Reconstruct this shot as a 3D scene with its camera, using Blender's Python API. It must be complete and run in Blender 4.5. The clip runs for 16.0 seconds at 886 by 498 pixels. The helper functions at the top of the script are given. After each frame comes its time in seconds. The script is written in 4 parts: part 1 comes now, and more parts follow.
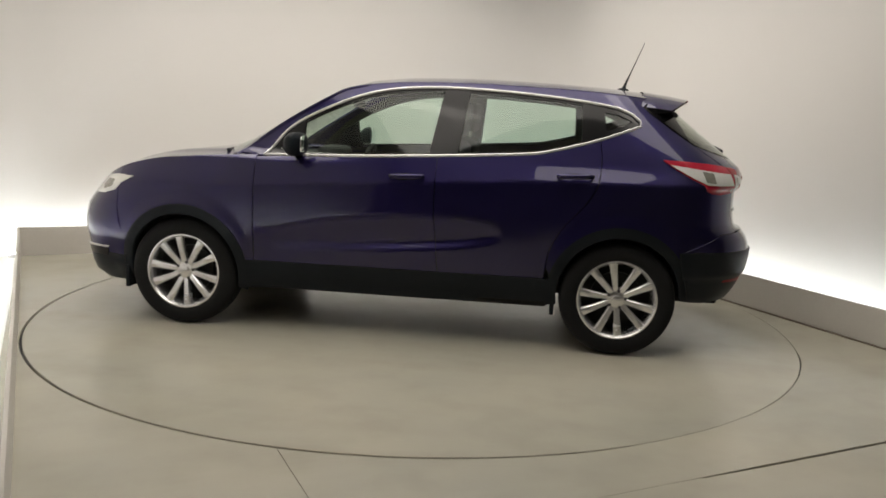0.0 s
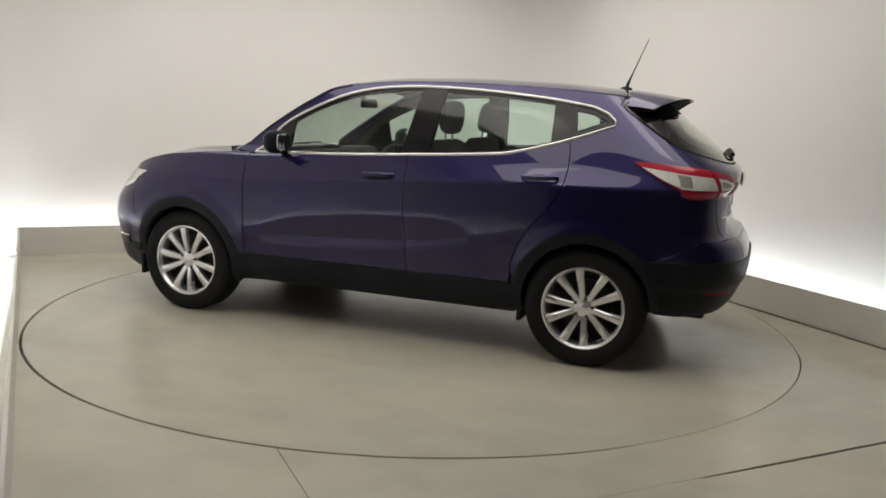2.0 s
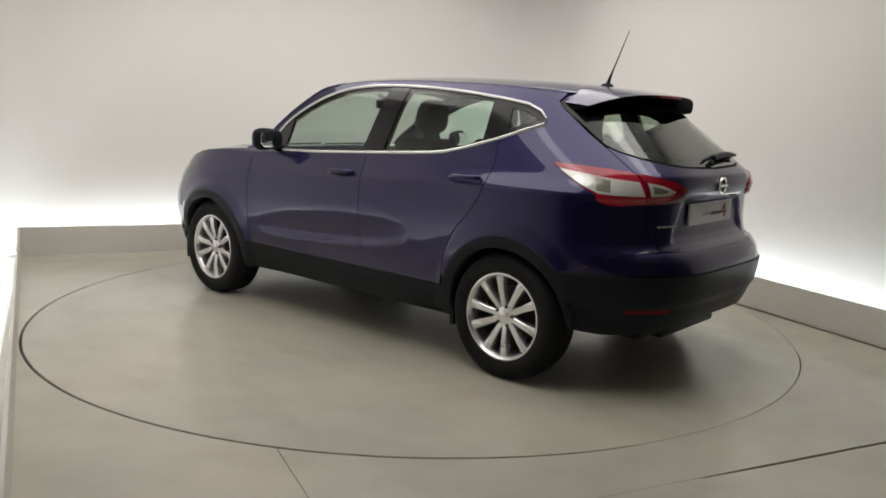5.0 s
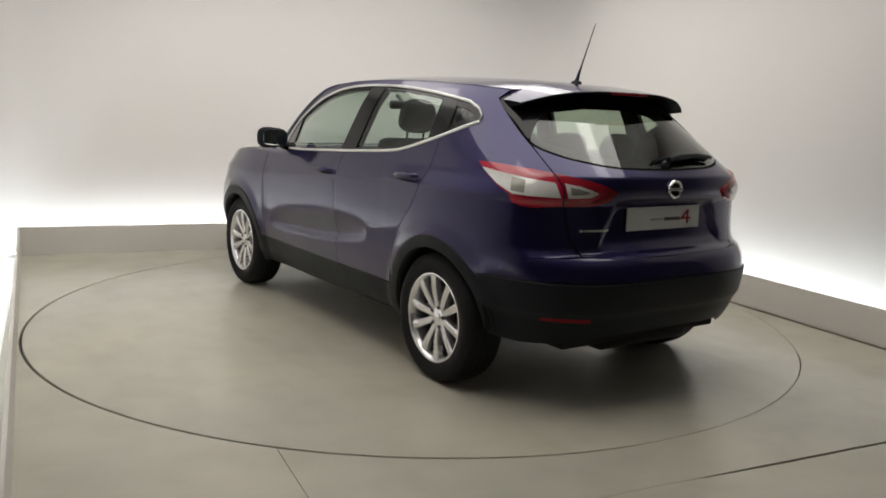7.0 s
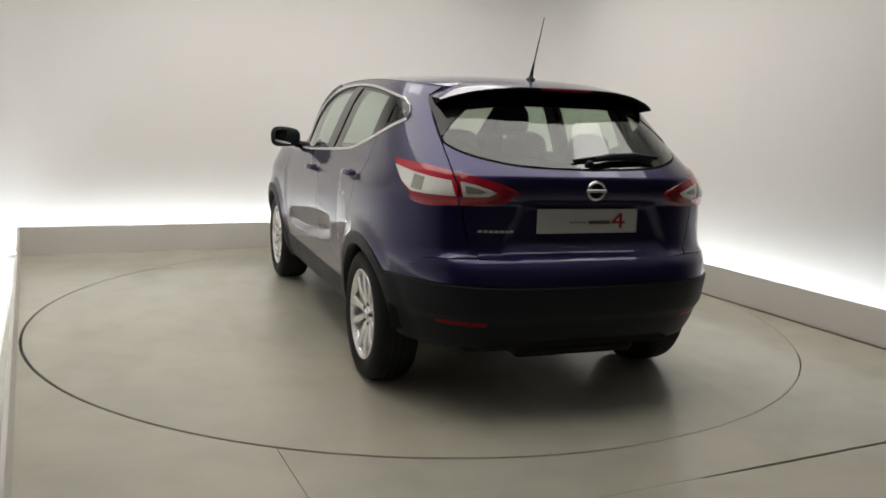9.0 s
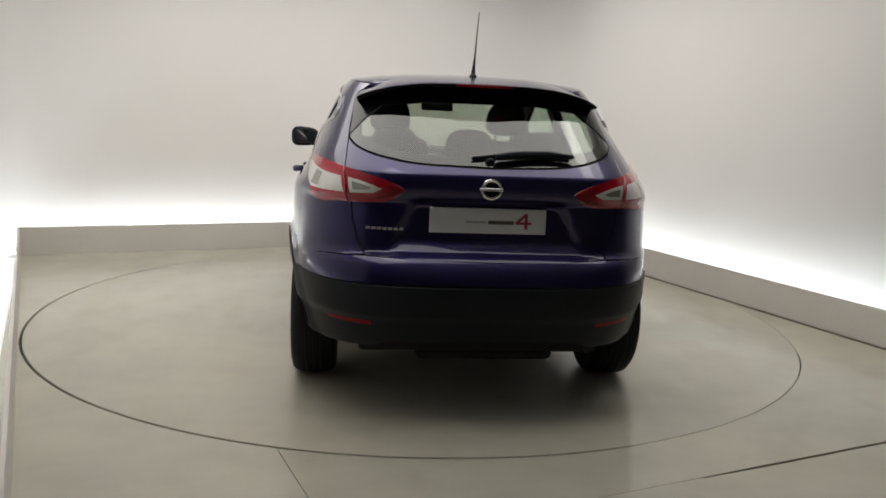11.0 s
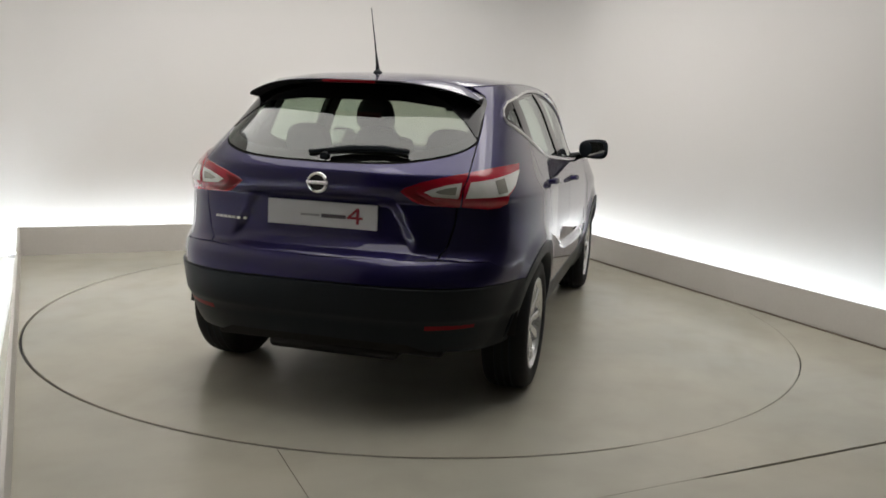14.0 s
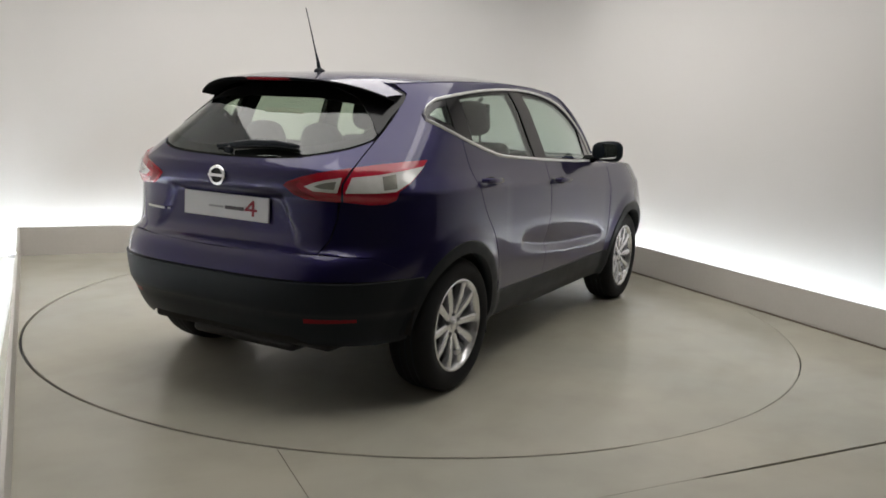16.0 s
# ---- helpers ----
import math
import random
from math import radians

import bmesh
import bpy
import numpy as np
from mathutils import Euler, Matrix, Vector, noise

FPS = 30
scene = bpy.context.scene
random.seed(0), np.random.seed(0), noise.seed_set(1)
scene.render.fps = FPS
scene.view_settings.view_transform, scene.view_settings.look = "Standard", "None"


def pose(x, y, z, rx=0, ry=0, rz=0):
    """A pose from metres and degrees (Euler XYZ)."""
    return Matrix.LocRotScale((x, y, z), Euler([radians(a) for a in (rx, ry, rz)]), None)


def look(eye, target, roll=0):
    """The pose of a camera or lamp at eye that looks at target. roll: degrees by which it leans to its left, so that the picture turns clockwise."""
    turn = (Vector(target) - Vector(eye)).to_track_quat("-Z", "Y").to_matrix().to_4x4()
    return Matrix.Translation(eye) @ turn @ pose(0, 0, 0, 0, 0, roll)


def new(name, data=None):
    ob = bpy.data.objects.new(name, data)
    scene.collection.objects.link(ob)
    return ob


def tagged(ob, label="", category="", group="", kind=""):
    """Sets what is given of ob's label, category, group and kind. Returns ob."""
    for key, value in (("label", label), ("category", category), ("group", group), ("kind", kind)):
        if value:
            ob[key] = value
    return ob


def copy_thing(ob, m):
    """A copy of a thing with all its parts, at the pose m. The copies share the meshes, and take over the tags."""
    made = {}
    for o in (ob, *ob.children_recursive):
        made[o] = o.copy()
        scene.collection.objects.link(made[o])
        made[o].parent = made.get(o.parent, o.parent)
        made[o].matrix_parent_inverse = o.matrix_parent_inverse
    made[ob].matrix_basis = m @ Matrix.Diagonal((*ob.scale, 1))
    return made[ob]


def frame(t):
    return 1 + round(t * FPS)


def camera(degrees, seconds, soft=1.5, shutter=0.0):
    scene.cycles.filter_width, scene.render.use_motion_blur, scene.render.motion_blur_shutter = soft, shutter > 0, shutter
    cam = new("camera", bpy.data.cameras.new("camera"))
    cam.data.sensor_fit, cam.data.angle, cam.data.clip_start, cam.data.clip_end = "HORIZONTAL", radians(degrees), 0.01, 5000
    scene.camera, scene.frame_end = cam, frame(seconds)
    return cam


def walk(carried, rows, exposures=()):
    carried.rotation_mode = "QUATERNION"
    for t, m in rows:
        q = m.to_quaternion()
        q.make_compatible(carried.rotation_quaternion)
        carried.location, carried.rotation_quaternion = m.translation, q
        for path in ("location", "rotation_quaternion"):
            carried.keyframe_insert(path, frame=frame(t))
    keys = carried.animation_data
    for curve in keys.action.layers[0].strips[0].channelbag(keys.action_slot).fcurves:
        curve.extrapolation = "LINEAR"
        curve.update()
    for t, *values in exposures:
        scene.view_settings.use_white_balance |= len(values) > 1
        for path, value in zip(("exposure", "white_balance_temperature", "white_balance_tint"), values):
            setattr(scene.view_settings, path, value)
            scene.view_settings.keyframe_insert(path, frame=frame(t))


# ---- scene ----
cam = camera(56.34, 16.0, soft=1.7)
EYE = Vector((0.0, -5.604, 1.387))


def eye_pose():
    """The standing camera: turned 1.63 degrees to the right, 9.58 down, leaning 2.37."""
    yaw, pitch = radians(1.629), radians(-9.581)
    way = Vector((math.sin(yaw) * math.cos(pitch), math.cos(yaw) * math.cos(pitch), math.sin(pitch)))
    return look(EYE, EYE + way, 2.368)


# the white balance drifts a little cooler as the car turns
walk(cam, [(0.0, eye_pose()), (16.0, eye_pose())],
     [(0.0, 0.0, 6820, 10), (2.0, -0.02, 6640, 10), (7.0, -0.03, 6500, 10), (12.5, -0.05, 6440, 10), (16.0, -0.06, 6360, 10)])

# ---- world and light ----
ROOM_TURN = 23.9          # the studio's long axis, degrees from x
ROOM = Matrix.Rotation(radians(ROOM_TURN), 4, "Z")


def make_world():
    w = bpy.data.worlds.new("world")
    w.use_nodes = True
    bg = w.node_tree.nodes["Background"]
    bg.inputs[0].default_value, bg.inputs[1].default_value = (0.5, 0.52, 0.55, 1), 0.02
    scene.world = w


make_world()


def ceiling_lamp(name, u, v, z, su, sv, watts, colour):
    d = bpy.data.lights.new(name, "AREA")
    d.shape, d.size, d.size_y, d.energy, d.color = "RECTANGLE", su, sv, watts, colour
    ob = new(name, d)
    ob.matrix_world = ROOM @ pose(u, v, z)
    return ob


WARM = (1.0, 0.955, 0.90)
CEIL_Z = 3.3
# one wide stretched luminous ceiling over the turntable, with four slim tubes under it
ceiling_lamp("ceiling_lamp", -0.12, -0.22, CEIL_Z - 0.03, 4.2, 4.8, 127, WARM)
for lamp_u in (-1.3, 1.3):
    for lamp_v in (-1.75, 0.95):
        ceiling_lamp("tube_lamp", lamp_u, lamp_v, CEIL_Z - 0.06, 0.36, 1.0, 2.6, WARM)

# ---- materials ----
def nodes_of(name):
    m = bpy.data.materials.new(name)
    m.use_nodes = True
    return m, m.node_tree.nodes, m.node_tree.links, m.node_tree.nodes["Principled BSDF"]


def surface(name, low, high, rough, scale=6.0, fine=160.0, bump=0.02, metal=0.0, coat=0.0, rough_swing=0.08, spec=0.5, coat_rough=0.05):
    """A surface whose colour wanders between low and high at two scales, with fine relief."""
    m, n, l, b = nodes_of(name)
    co = n.new("ShaderNodeTexCoord")
    big, small = n.new("ShaderNodeTexNoise"), n.new("ShaderNodeTexNoise")
    big.inputs["Scale"].default_value, big.inputs["Detail"].default_value = scale, 2
    small.inputs["Scale"].default_value, small.inputs["Detail"].default_value = fine, 2
    add = n.new("ShaderNodeMath")
    add.operation = "MULTIPLY_ADD"
    add.inputs[1].default_value, add.inputs[2].default_value = 0.35, 0.0
    mix = n.new("ShaderNodeMixRGB")
    mix.inputs[1].default_value, mix.inputs[2].default_value = (*low, 1), (*high, 1)
    tot = n.new("ShaderNodeMath")
    tot.operation = "MULTIPLY_ADD"
    tot.inputs[1].default_value = 0.65
    for t in (big, small):
        l.new(co.outputs["Object"], t.inputs["Vector"])
    l.new(small.outputs[0], add.inputs[0])
    l.new(big.outputs[0], tot.inputs[0])
    l.new(add.outputs[0], tot.inputs[2])
    l.new(tot.outputs[0], mix.inputs[0])
    l.new(mix.outputs[0], b.inputs["Base Color"])
    mr = n.new("ShaderNodeMapRange")
    mr.inputs["To Min"].default_value, mr.inputs["To Max"].default_value = max(0.02, rough - rough_swing), rough + rough_swing
    l.new(big.outputs[0], mr.inputs["Value"])
    l.new(mr.outputs[0], b.inputs["Roughness"])
    b.inputs["Metallic"].default_value, b.inputs["Coat Weight"].default_value = metal, coat
    b.inputs["Specular IOR Level"].default_value = spec
    b.inputs["Coat Roughness"].default_value = coat_rough
    if bump:
        bp = n.new("ShaderNodeBump")
        bp.inputs["Strength"].default_value, bp.inputs["Distance"].default_value = bump, 0.004
        l.new(small.outputs[0], bp.inputs["Height"])
        l.new(bp.outputs[0], b.inputs["Normal"])
    return m


def glow(name, colour, strength):
    m, n, l, b = nodes_of(name)
    b.inputs["Base Color"].default_value = (*colour, 1)
    b.inputs["Emission Color"].default_value, b.inputs["Emission Strength"].default_value = (*colour, 1), strength
    return m


def pane(name, tint, ior=1.5):
    """Thin sheet glass: tinted see-through with the gloss of its angle."""
    m, n, l, b = nodes_of(name)
    n.remove(b)
    t, g, f, x, p, k = (n.new("ShaderNode" + w) for w in ("BsdfTransparent", "BsdfGlossy", "LayerWeight", "MixShader", "Math", "Math"))
    t.inputs[0].default_value = (*tint, 1)
    g.inputs["Color"].default_value, g.inputs["Roughness"].default_value = (0.95, 0.97, 0.96, 1), 0.02
    f.inputs[0].default_value = 0.5
    p.operation, k.operation = "POWER", "MULTIPLY_ADD"
    p.inputs[1].default_value = 4.0
    base = 2 * ((ior - 1) / (ior + 1)) ** 2
    k.inputs[1].default_value, k.inputs[2].default_value = 0.85, base
    l.new(f.outputs["Facing"], p.inputs[0])
    l.new(p.outputs[0], k.inputs[0])
    l.new(k.outputs[0], x.inputs[0])
    l.new(t.outputs[0], x.inputs[1])
    l.new(g.outputs[0], x.inputs[2])
    l.new(x.outputs[0], n["Material Output"].inputs[0])
    return m


def floor_paint(name, rough):
    """Rolled floor paint: broad cloudy patches of warmer and cooler grey, faint drag marks."""
    m, n, l, b = nodes_of(name)
    co = n.new("ShaderNodeTexCoord")
    stretch = n.new("ShaderNodeMapping")
    stretch.inputs["Scale"].default_value = (0.35, 1.6, 1.0)
    stretch.inputs["Rotation"].default_value = (0, 0, 0.4)
    l.new(co.outputs["Object"], stretch.inputs["Vector"])
    cloud, mid, drag = (n.new("ShaderNodeTexNoise") for _ in range(3))
    for t, scale, detail in ((cloud, 0.75, 3), (mid, 3.2, 4), (drag, 2.0, 3)):
        t.inputs["Scale"].default_value, t.inputs["Detail"].default_value = scale, detail
        l.new((stretch.outputs[0] if t is drag else co.outputs["Object"]), t.inputs["Vector"])
    base, wear, dust = (n.new("ShaderNodeMixRGB") for _ in range(3))
    base.inputs[1].default_value, base.inputs[2].default_value = (0.425, 0.415, 0.352, 1), (0.515, 0.485, 0.398, 1)
    wear.blend_type, dust.blend_type = "MULTIPLY", "MULTIPLY"
    wear.inputs[2].default_value, dust.inputs[2].default_value = (0.90, 0.895, 0.885, 1), (0.93, 0.92, 0.90, 1)
    ramp, ramp2 = n.new("ShaderNodeMapRange"), n.new("ShaderNodeMapRange")
    for r, src, lo, hi in ((ramp, mid, 0.45, 0.80), (ramp2, drag, 0.50, 0.80)):
        r.inputs["From Min"].default_value, r.inputs["From Max"].default_value = lo, hi
        l.new(src.outputs[0], r.inputs["Value"])
    sharp = n.new("ShaderNodeMapRange")
    sharp.inputs["From Min"].default_value, sharp.inputs["From Max"].default_value = 0.32, 0.68
    l.new(cloud.outputs[0], sharp.inputs["Value"])
    l.new(sharp.outputs[0], base.inputs[0])
    l.new(base.outputs[0], wear.inputs[1])
    l.new(ramp.outputs[0], wear.inputs[0])
    l.new(wear.outputs[0], dust.inputs[1])
    l.new(ramp2.outputs[0], dust.inputs[0])
    l.new(dust.outputs[0], b.inputs["Base Color"])
    b.inputs["Roughness"].default_value = rough
    b.inputs["Specular IOR Level"].default_value = 0.5
    return m


FLOOR = floor_paint("studio_floor_paint", 0.24)
TABLE = floor_paint("turntable_paint", 0.23)
WALL = surface("wall_paint", (0.70, 0.685, 0.66), (0.76, 0.74, 0.715), 0.85, 0.8, 220, 0.02)
LEDGE = surface("ledge_paint", (0.54, 0.51, 0.47), (0.68, 0.65, 0.605), 0.6, 2.2, 60, 0.03)
CEILING = surface("ceiling_paint", (0.66, 0.64, 0.62), (0.72, 0.70, 0.68), 0.85, 0.8, 200, 0.02)
DIM = surface("unseen_dim_wall_paint", (0.27, 0.26, 0.24), (0.35, 0.335, 0.31), 0.8, 0.9, 80, 0.02)
UNSEEN_DARK = surface("unseen_dark_floor", (0.19, 0.19, 0.185), (0.25, 0.247, 0.235), 0.5, 1.4, 40, 0.02)
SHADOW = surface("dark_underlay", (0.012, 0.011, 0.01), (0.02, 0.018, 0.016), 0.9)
LED = glow("led_strip_glow", (0.86, 0.94, 1.0), 40)
PAINT = surface("indigo_car_paint", (0.0118, 0.0084, 0.056), (0.0155, 0.0112, 0.074), 0.44, 3, 900, 0.0, metal=0.9, coat=1.0, rough_swing=0.02, coat_rough=0.012)
TRIM = surface("black_grained_plastic", (0.0072, 0.0098, 0.0130), (0.0110, 0.0146, 0.0190), 0.42, 7, 420, 0.03, spec=0.16)
GLOSS = surface("gloss_black_plastic", (0.006, 0.006, 0.007), (0.009, 0.009, 0.010), 0.14, 5, 300, 0.0, coat=0.1, rough_swing=0.03, spec=0.3)
RUBBER = surface("tyre_rubber", (0.006, 0.0062, 0.007), (0.011, 0.011, 0.0115), 0.72, 9, 260, 0.15, spec=0.25)
ALLOY = surface("silver_alloy", (0.70, 0.70, 0.715), (0.82, 0.82, 0.835), 0.24, 8, 300, 0.01, metal=0.8, coat=0.4)
# darker copy of the alloy, with the shade of the sunken nuts in its colour
SHADEDALLOY = surface("shaded_alloy", (0.05, 0.05, 0.052), (0.09, 0.09, 0.093), 0.5, 8, 200, 0.02, metal=0.6)
STEEL = surface("brake_steel", (0.022, 0.021, 0.021), (0.04, 0.038, 0.037), 0.5, 20, 220, 0.03, metal=0.8)
CHROME = surface("chrome", (0.80, 0.80, 0.81), (0.88, 0.88, 0.89), 0.10, 12, 200, 0.0, metal=1.0, rough_swing=0.03)
SATIN = surface("satin_window_trim", (0.80, 0.80, 0.80), (0.88, 0.88, 0.88), 0.20, 12, 200, 0.0, metal=0.6, rough_swing=0.04)
# window border black, also put where handle hollows and the window top look shaded
FRIT_AND_SHADE = surface("matt_black_border_and_shade", (0.003, 0.003, 0.0034), (0.005, 0.005, 0.0055), 0.7, 6, 120, 0.0, spec=0.05)
RED = surface("red_lamp_lens", (0.33, 0.004, 0.022), (0.50, 0.008, 0.034), 0.2, 18, 150, 0.0, coat=1.0, rough_swing=0.03, spec=0.3)
CRIMSON = surface("crimson_lamp_lens", (0.20, 0.002, 0.010), (0.40, 0.005, 0.022), 0.2, 14, 150, 0.0, coat=0.8, rough_swing=0.03, spec=0.25)
DEEPRED = surface("dark_red_lens", (0.15, 0.002, 0.007), (0.22, 0.004, 0.011), 0.3, 30, 150, 0.0, coat=0.0, rough_swing=0.03, spec=0.15)
CLEAR = surface("clear_lamp_lens", (0.66, 0.66, 0.63), (0.86, 0.86, 0.83), 0.14, 26, 90, 0.05, metal=0.2, coat=1.0, rough_swing=0.06)
SMOKE = surface("lamp_bowl", (0.24, 0.235, 0.20), (0.50, 0.49, 0.43), 0.2, 22, 110, 0.05, metal=0.5, coat=1.0)
PLATE = surface("white_plate", (0.60, 0.60, 0.61), (0.68, 0.68, 0.69), 0.4, 8, 200, 0.0)
GREYBAR = surface("grey_print", (0.30, 0.30, 0.31), (0.36, 0.36, 0.37), 0.5)
DARKBAR = surface("dark_print", (0.07, 0.06, 0.07), (0.10, 0.09, 0.10), 0.5)
REDBAR = surface("red_print", (0.26, 0.015, 0.03), (0.33, 0.02, 0.04), 0.5)
FABRIC = surface("charcoal_seat_cloth", (0.018, 0.018, 0.019), (0.028, 0.027, 0.028), 0.9, 10, 240, 0.0)
CABIN = surface("dark_cabin_plastic", (0.016, 0.016, 0.017), (0.028, 0.028, 0.029), 0.7, 8, 300, 0.1)
LINER = surface("grey_headliner_cloth", (0.13, 0.125, 0.11), (0.18, 0.175, 0.155), 0.95, 6, 420, 0.1)
GLASS = pane("green_tinted_glass", (0.73, 0.85, 0.78), 1.38)
SCREEN = pane("windscreen_glass", (0.74, 0.80, 0.75))
REARGLASS = pane("rear_tinted_glass", (0.55, 0.60, 0.50), 1.52)
FOOT_DIRT = surface("brown_foot_dirt", (0.05, 0.036, 0.024), (0.26, 0.22, 0.17), 0.7, 4.0, 90, 0.2)
MIRROR = surface("mirror_silver", (0.86, 0.88, 0.88), (0.90, 0.91, 0.91), 0.03, 4, 50, 0.0, metal=1.0, rough_swing=0.01)


# ---- mesh helpers ----
def link_mesh(name, verts, faces, material, parent=None, label="", smooth=False, normals=None):
    me = bpy.data.meshes.new(name)
    me.from_pydata([tuple(v) for v in verts], [], faces)
    me.materials.append(material)
    if smooth or normals is not None:
        me.polygons.foreach_set("use_smooth", [True] * len(me.polygons))
    if normals is not None:
        me.normals_split_custom_set_from_vertices([tuple(v) for v in normals])
    ob = new(name, me)
    if parent is not None:
        ob.parent = parent
    return tagged(ob, label)


def part(name, bm, material, parent, label="", smooth=True):
    """Links a bmesh as one mesh object under a thing or a part."""
    for f in bm.faces:
        f.smooth = smooth
    for e in bm.edges:
        if len(e.link_faces) == 2 and e.calc_face_angle(0) > 0.7:
            e.smooth = False
    me = bpy.data.meshes.new(name)
    bm.to_mesh(me)
    bm.free()
    me.materials.append(material)
    ob = new(name, me)
    if parent is not None:
        ob.parent = parent
    return tagged(ob, label)


def block(bm, x0, y0, z0, x1, y1, z1, bevel=0.0, m=None):
    """A bevelled block added to bm."""
    made = bmesh.ops.create_cube(bm, size=1)["verts"]
    for v in made:
        v.co = Vector((x0 + (v.co.x + 0.5) * (x1 - x0), y0 + (v.co.y + 0.5) * (y1 - y0), z0 + (v.co.z + 0.5) * (z1 - z0)))
        if m is not None:
            v.co = m @ v.co
    if bevel:
        edges = list({e for v in made for e in v.link_edges})
        bmesh.ops.bevel(bm, geom=edges, offset=bevel, segments=3, profile=0.5, affect="EDGES")
    return bm


def box_bm(*args, bevel=0.0, m=None):
    return block(bmesh.new(), *args, bevel=bevel, m=m)


def lathe(profile, steps=56, axis_y=True):
    """Turns a profile of (radius, offset) about the y axis."""
    verts, faces, k = [], [], len(profile)
    for i in range(steps):
        a = 2 * math.pi * i / steps
        for r, o in profile:
            verts.append((r * math.cos(a), o, r * math.sin(a)))
    for i in range(steps):
        j = (i + 1) % steps
        for q in range(k - 1):
            faces.append((i * k + q, j * k + q, j * k + q + 1, i * k + q + 1))
    bm = bmesh.new()
    vs = [bm.verts.new(v) for v in verts]
    for f in faces:
        try:
            bm.faces.new([vs[i] for i in f])
        except ValueError:
            pass
    bmesh.ops.remove_doubles(bm, verts=bm.verts, dist=1e-5)
    bmesh.ops.recalc_face_normals(bm, faces=bm.faces)
    return bm


def tube(points, radius, sides=8, closed=False, flat=1.0, up=(0, 0, 1)):
    """A round or flattened bar along a line of points; radius may be a list."""
    pts = [Vector(p) for p in points]
    n = len(pts)
    rad = radius if isinstance(radius, (list, tuple)) else [radius] * n
    bm, rings = bmesh.new(), []
    for i, p in enumerate(pts):
        a = pts[(i - 1) % n] if (closed or i > 0) else p
        b = pts[(i + 1) % n] if (closed or i < n - 1) else p
        d = (b - a).normalized()
        s = d.cross(Vector(up))
        s = s.normalized() if s.length > 1e-4 else Vector((1, 0, 0))
        w = s.cross(d)
        rings.append([bm.verts.new(p + rad[i] * (math.cos(2 * math.pi * k / sides) * s * flat + math.sin(2 * math.pi * k / sides) * w)) for k in range(sides)])
    for i in range(n if closed else n - 1):
        r, q = rings[i], rings[(i + 1) % n]
        for k in range(sides):
            bm.faces.new((r[k], r[(k + 1) % sides], q[(k + 1) % sides], q[k]))
    if not closed:
        bm.faces.new(rings[0][::-1])
        bm.faces.new(rings[-1])
    bmesh.ops.recalc_face_normals(bm, faces=bm.faces)
    return bm


def catmull(pts, per=8):
    """A smooth open line through the points."""
    p = [np.array(q, float) for q in pts]
    p = [2 * p[0] - p[1]] + p + [2 * p[-1] - p[-2]]
    out = []
    for i in range(1, len(p) - 2):
        for k in range(per):
            t = k / per
            out.append(0.5 * (2 * p[i] + (p[i + 1] - p[i - 1]) * t + (2 * p[i - 1] - 5 * p[i] + 4 * p[i + 1] - p[i + 2]) * t * t
                              + (3 * p[i] - p[i - 1] - 3 * p[i + 1] + p[i + 2]) * t ** 3))
    out.append(p[-2])
    return [tuple(q) for q in out]


# ---- the studio ----
BACK, RIGHT, LEFT, FRONT = 2.725, 2.475, -2.53, -2.81
GAP, LEDGE_H, RADIUS = 0.35, 0.245, 2.452


def rim_gap(a):
    """The open joint round the turntable, in metres at a degrees: wide at the front left, nearly shut in places."""
    return float(np.interp(a, (-180, -127, -100, -93, -89, -77, -73, -52, -44, -40, 105, 125, 140, 180),
                           (0.017, 0.0145, 0.0115, 0.009, 0.0004, 0.0004, 0.004, 0.007, 0.009, 0.0004, 0.0004, 0.006, 0.010, 0.017)))


def ring(r, n=360):
    out = []
    for i in range(n):
        a = 360 * i / n - 180
        out.append(((r + 0.003 + rim_gap(a)) * math.cos(radians(a)), (r + 0.003 + rim_gap(a)) * math.sin(radians(a))))
    return out


def slab(name, loops, z0, z1, material, kind="structure"):
    """A flat slab with holes, from its outer loop and hole loops in the studio's plan."""
    from mathutils.geometry import delaunay_2d_cdt
    pts, edges = [], []
    for lp in loops:
        k = len(pts)
        pts += [Vector(p) for p in lp]
        edges += [(k + i, k + (i + 1) % len(lp)) for i in range(len(lp))]
    co, ed, fa, *_ = delaunay_2d_cdt(pts, edges, [], 0, 1e-6)
    keep = [f for f in fa if inside(sum((co[i] for i in f), Vector((0, 0))) / len(f), loops)]
    n = len(co)
    verts = [(c.x, c.y, z1) for c in co] + [(c.x, c.y, z0) for c in co]
    faces, seen = [], {}
    for f in keep:
        faces.append(tuple(f))
        faces.append(tuple(i + n for i in reversed(f)))
        for a, b in zip(f, list(f[1:]) + [f[0]]):
            seen[(a, b)] = True
    for a, b in list(seen):
        if (b, a) not in seen:
            faces.append((b, a, a + n, b + n))
    ob = link_mesh(name, verts, faces, material)
    ob.matrix_world = ROOM
    return tagged(ob, kind=kind)


def inside(p, loops):
    hit = False
    for lp in loops:
        for i in range(len(lp)):
            (x0, y0), (x1, y1) = lp[i - 1], lp[i]
            if (y0 > p[1]) != (y1 > p[1]) and p[0] < (x1 - x0) * (p[1] - y0) / (y1 - y0) + x0:
                hit = not hit
    return hit


